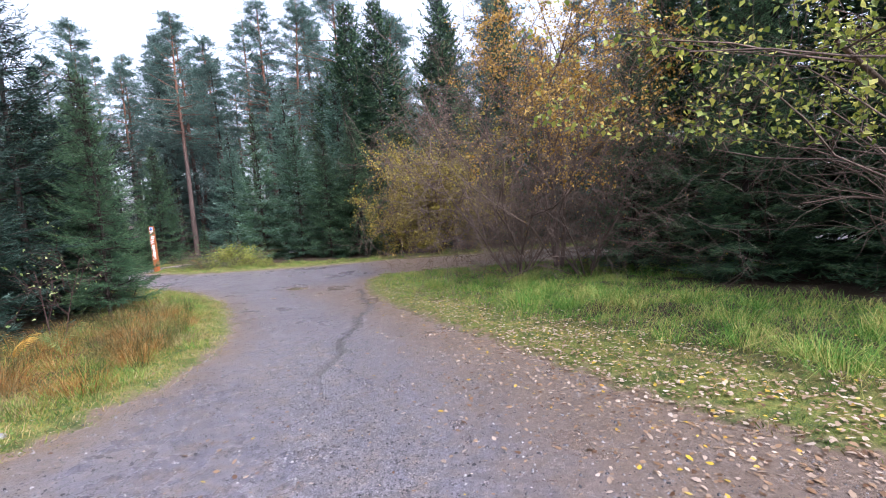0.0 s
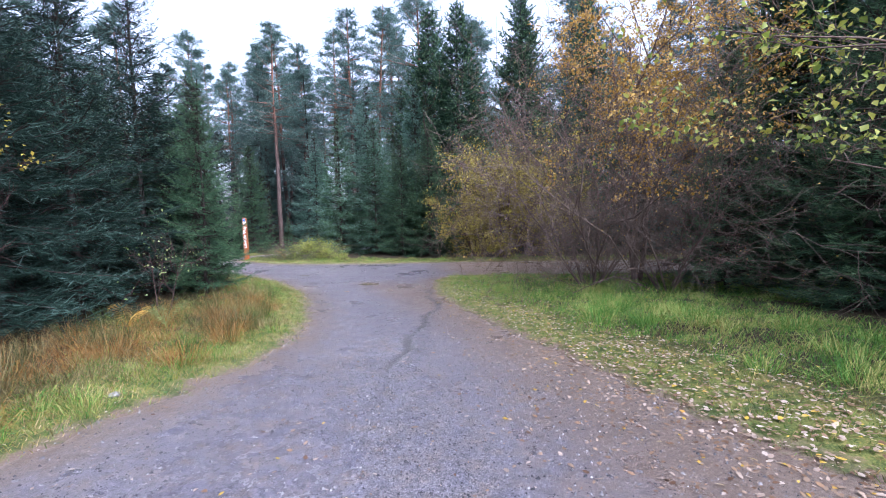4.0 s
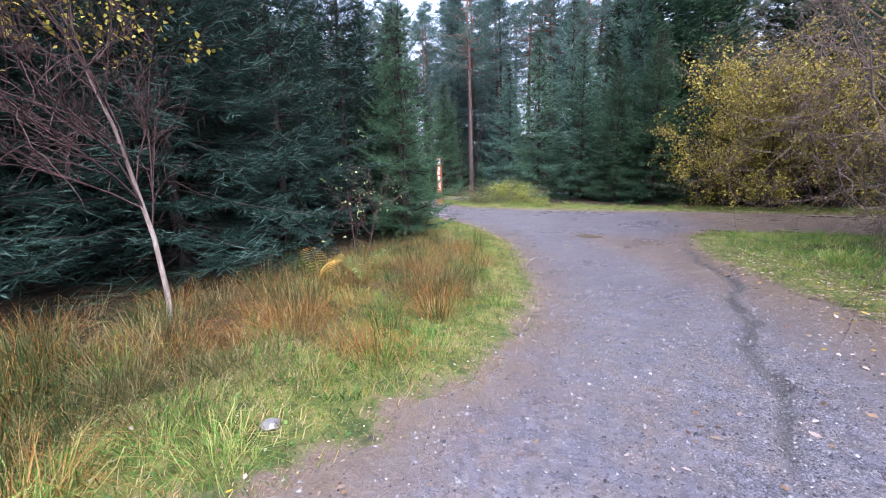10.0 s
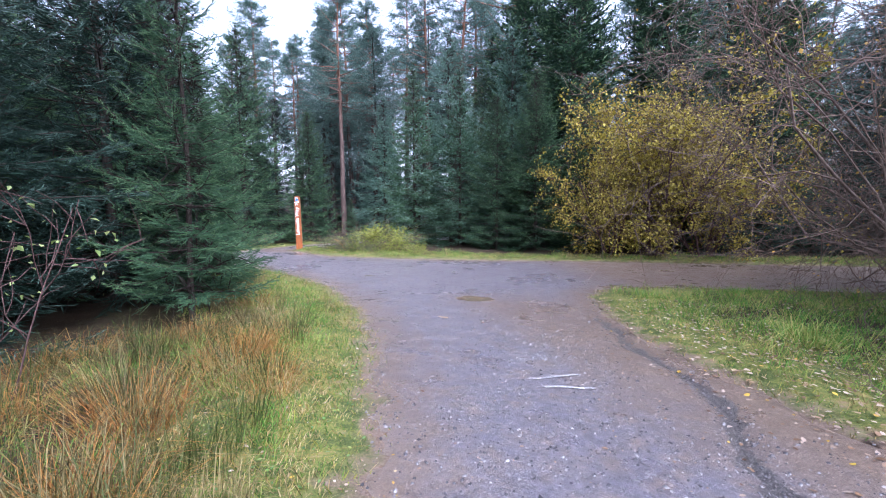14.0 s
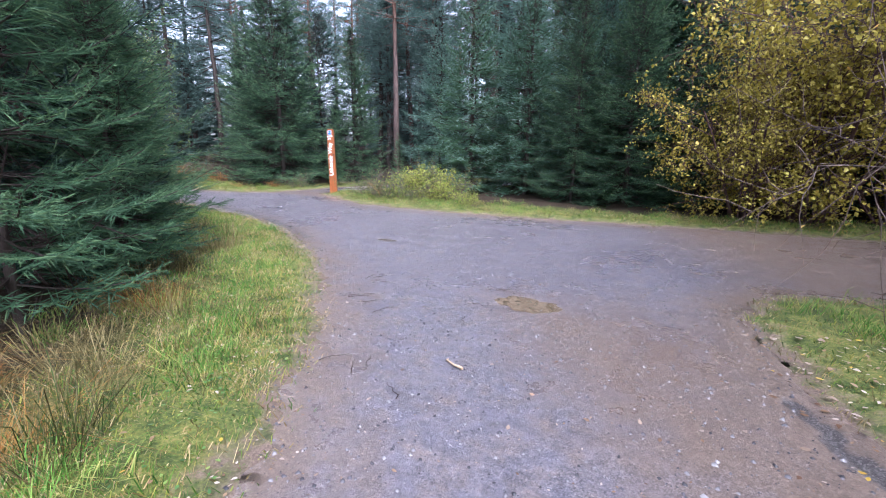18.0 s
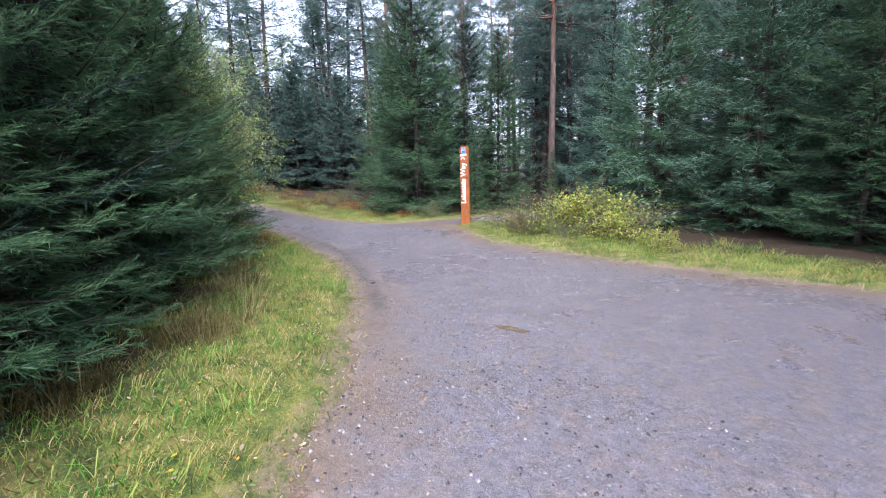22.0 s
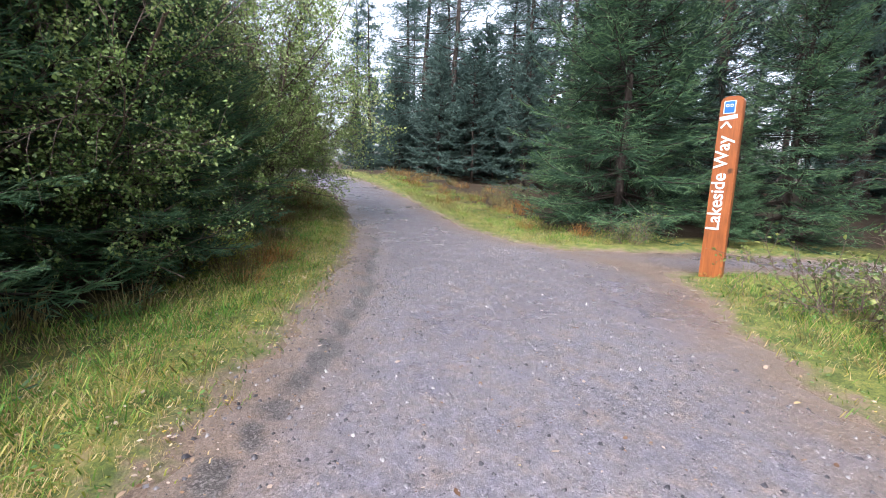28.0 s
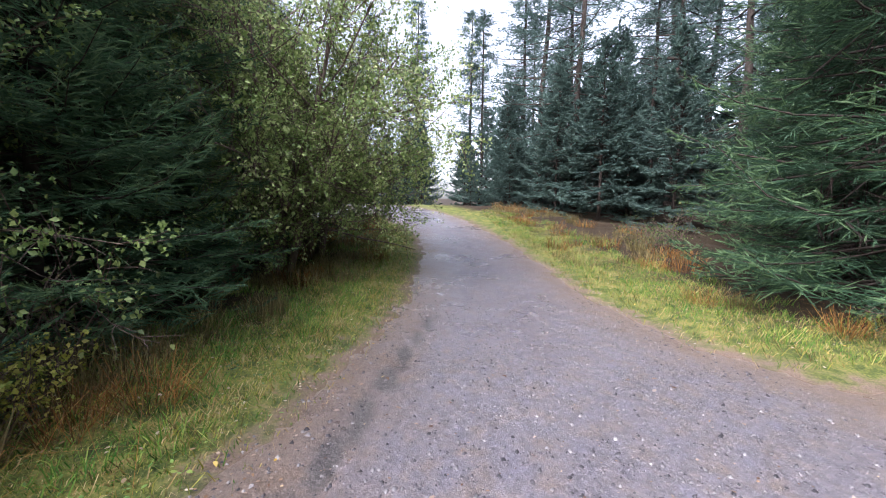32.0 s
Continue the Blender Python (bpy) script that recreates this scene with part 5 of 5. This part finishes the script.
M_WHITE = shader("white_paint", (0.8, 0.8, 0.78), 0.5)[0]
M_BLUE = shader("blue_enamel", (0.02, 0.12, 0.45), 0.35, 0.5)[0]

post = empty("waymark_post", pose(-14.13, 26.42, spot(-14.13, 26.42) - 0.09, 0, -0.6, 27))
board = slab(0.285, 0.26, 0.15, 2.56, 0.08)
board.materials.append(M_POST)
part_of(post, "board", board)
words = bpy.data.curves.new("lettering", "FONT")
words.body, words.size, words.extrude, words.align_x, words.align_y = "Lakeside Way", 0.228, 0.003, "LEFT", "CENTER"
words.offset = 0.002
words.materials.append(M_WHITE)
w = part_of(post, "lettering", words, "white rounded lettering reading Lakeside Way")
w.matrix_basis = Matrix.Translation((-0.035, -0.004, 0.76)) @ Matrix.Rotation(radians(90), 4, "X") @ Matrix.Rotation(radians(90), 4, "Z")
sign = part_of(post, "cycle_plate", plate("cycle_plate", 0.135, 0.165, M_WHITE), "small blue and white cycle route plate")
sign.matrix_basis = Matrix.Translation((-0.02, -0.003, 2.42))
field = part_of(sign, "blue_field", plate("blue_field", 0.118, 0.148, M_BLUE))
field.matrix_basis = Matrix.Translation((0, -0.003, 0))
ring_bm = bmesh.new()
for cx in (-0.026, 0.026):
    vs = []
    for k in range(14):
        a = k * 2 * math.pi / 14
        vs.append([ring_bm.verts.new((cx + r_ * math.cos(a), 0, r_ * math.sin(a))) for r_ in (0.013, 0.02)])
    for k in range(14):
        ring_bm.faces.new((vs[k][0], vs[k][1], vs[(k + 1) % 14][1], vs[(k + 1) % 14][0]))
ring_me = bpy.data.meshes.new("cycle_symbol")
ring_bm.to_mesh(ring_me)
ring_bm.free()
ring_me.materials.append(M_WHITE)
part_of(sign, "cycle_symbol", ring_me).matrix_basis = Matrix.Translation((0, -0.0065, 0.02))
bar = part_of(post, "white_bar", plate("white_bar", 0.2, 0.05, M_WHITE), "slanting white painted bar")
bar.matrix_basis = Matrix.Translation((-0.02, -0.002, 2.285)) @ Matrix.Rotation(radians(-8), 4, "Y")
for s in (1, -1):
    a = part_of(post, "arrow", plate("arrow", 0.022, 0.10, M_WHITE), "white painted arrow stroke")
    a.matrix_basis = Matrix.Translation((-0.035 + s * 0.03, -0.0025, 2.19)) @ Matrix.Rotation(radians(-s * 38), 4, "Y")
tagged(post, "tall orange-brown wooden waymark post with white lettering", "signpost")


# ---------------------------------------------------------------- spray marks on the gravel
def mark(points, width, seed):
    r = np.random.RandomState(seed)
    V, F = [], []
    for (ax, ay), (bx, by) in zip(points, points[1:]):
        n = 9
        t = np.linspace(0, 1, n)
        L = math.hypot(bx - ax, by - ay)
        ux, uy = -(by - ay) / L, (bx - ax) / L
        for sgn in (-1, 1):
            w = width * 0.5 * sgn * r.uniform(0.5, 1.2, n)
            x, y = ax + (bx - ax) * t + ux * w, ay + (by - ay) * t + uy * w
            V.append(np.column_stack([x, y, height(x, y) + 0.012]))
        k = (len(V) - 2) * n
        F += [[k + i, k + i + 1, k + n + i + 1, k + n + i] for i in range(n - 1)]
    return mesh_from("spray_mark", np.concatenate(V), np.array(F), M_CHALK)


M_CHALK, n_, l_, b_ = shader("worn_white_spray", (0.4, 0.4, 0.41), 0.8)
l_.new(ramp(n_, l_, noise_tex(n_, l_, 70, 4, 0.7), [(0.42, (0.16, 0.15, 0.16)), (0.58, (0.40, 0.40, 0.41))]), b_.inputs["Base Color"])
STROKES = [(-3.37, 13.24, -3.13, 13.31, 0.026), (-3.24, 13.27, -3.28, 13.44, 0.02), (-3.11, 13.29, -3.11, 13.43, 0.02), (-3.11, 13.43, -3.06, 13.48, 0.02), (-3.06, 13.48, -2.97, 13.33, 0.022),
           (-2.98, 13.51, -2.96, 13.33, 0.018), (-2.87, 13.39, -2.83, 13.53, 0.015), (-2.83, 13.53, -2.80, 13.49, 0.015), (-2.72, 13.46, -2.68, 13.41, 0.014), (-2.72, 13.46, -2.67, 13.59, 0.014),
           (-3.14, 12.72, -2.87, 12.83, 0.03), (-2.87, 12.83, -2.63, 12.95, 0.05), (-3.0, 12.54, -2.52, 12.6, 0.045)]
for i, (ax, ay, bx, by, wide) in enumerate(STROKES):
    tagged(new("spray_mark", mark([(ax, ay), (bx, by)], wide, i)), "worn white spray-painted stroke on the gravel", "marking", "white strokes sprayed on the track")


# ---------------------------------------------------------------- ferns and a stone in the rough grass
def fern(seed, x, y, fronds, mat, label):
    r = np.random.RandomState(seed)
    plant = empty("fern", pose(x, y, spot(x, y)))
    for k in range(fronds):
        az = r.uniform(0, 6.28)
        L = r.uniform(0.35, 0.6)
        t = np.linspace(0, 1, 8)
        hd = np.array([math.cos(az), math.sin(az), 0])
        pts = hd * (L * t * t * 0.6 + L * t * 0.15)[:, None] + np.array([0, 0, 1.0]) * (0.12 + L * (1.5 * t - 0.6 * t * t))[:, None]
        V, F = tubes([(pts, np.linspace(0.004, 0.0015, 8))], 3)
        pieces = [(V, F, mat)]
        c, d = [], []
        for i in range(24):
            u = 0.2 + 0.8 * i / 24
            p = np.array([np.interp(u, t, pts[:, j]) for j in range(3)])
            w = np.cross(hd, [0, 0, 1.0]) * (1 if i % 2 else -1) + hd * 0.4
            ln = 0.17 * math.sin(math.pi * min(1, 1.15 - u)) * L / 0.5 + 0.015
            c.append(p), d.append(p + w * ln + np.array([0, 0, -0.03]))
        c, d = np.array(c), np.array(d)
        e = hd * 0.014
        m = c + (d - c) * 0.4
        V = np.stack([c, m - e, d, m + e], 1).reshape(-1, 3)
        i = np.arange(24)[:, None] * 4
        pieces.append((V, np.concatenate([i + np.array([[0, 1, 2]]), i + np.array([[0, 2, 3]])]), mat))
        part_of(plant, "frond", mesh_of("frond", pieces))
    return tagged(plant, label, "fern")


fern(1, -6.5, 9.1, 4, M_GOLD, "withered yellow-brown fern among the grass")
fern(2, -6.2, 9.6, 4, M_GREEN, "small pale green fern among the grass")
fern(3, -11.2, 25.1, 2, M_MOOR, "withered brown fern beside the brambles")
pb = bmesh.new()
bmesh.ops.create_icosphere(pb, subdivisions=2, radius=0.06)
for v in pb.verts:
    v.co += Vector([noise.noise(v.co * 22 + Vector((i * 7, 0, 0))) * 0.018 for i in range(3)])
    v.co.z *= 0.55
stone = bpy.data.meshes.new("stone")
pb.to_mesh(stone)
pb.free()
stone.materials.append(M_STONE)
so = new("stone", stone)
so.matrix_basis = pose(-4.5, 6.62, spot(-4.5, 6.62) + 0.02, 0, 0, 30)
tagged(so, "pale grey stone at the edge of the gravel", "stone")
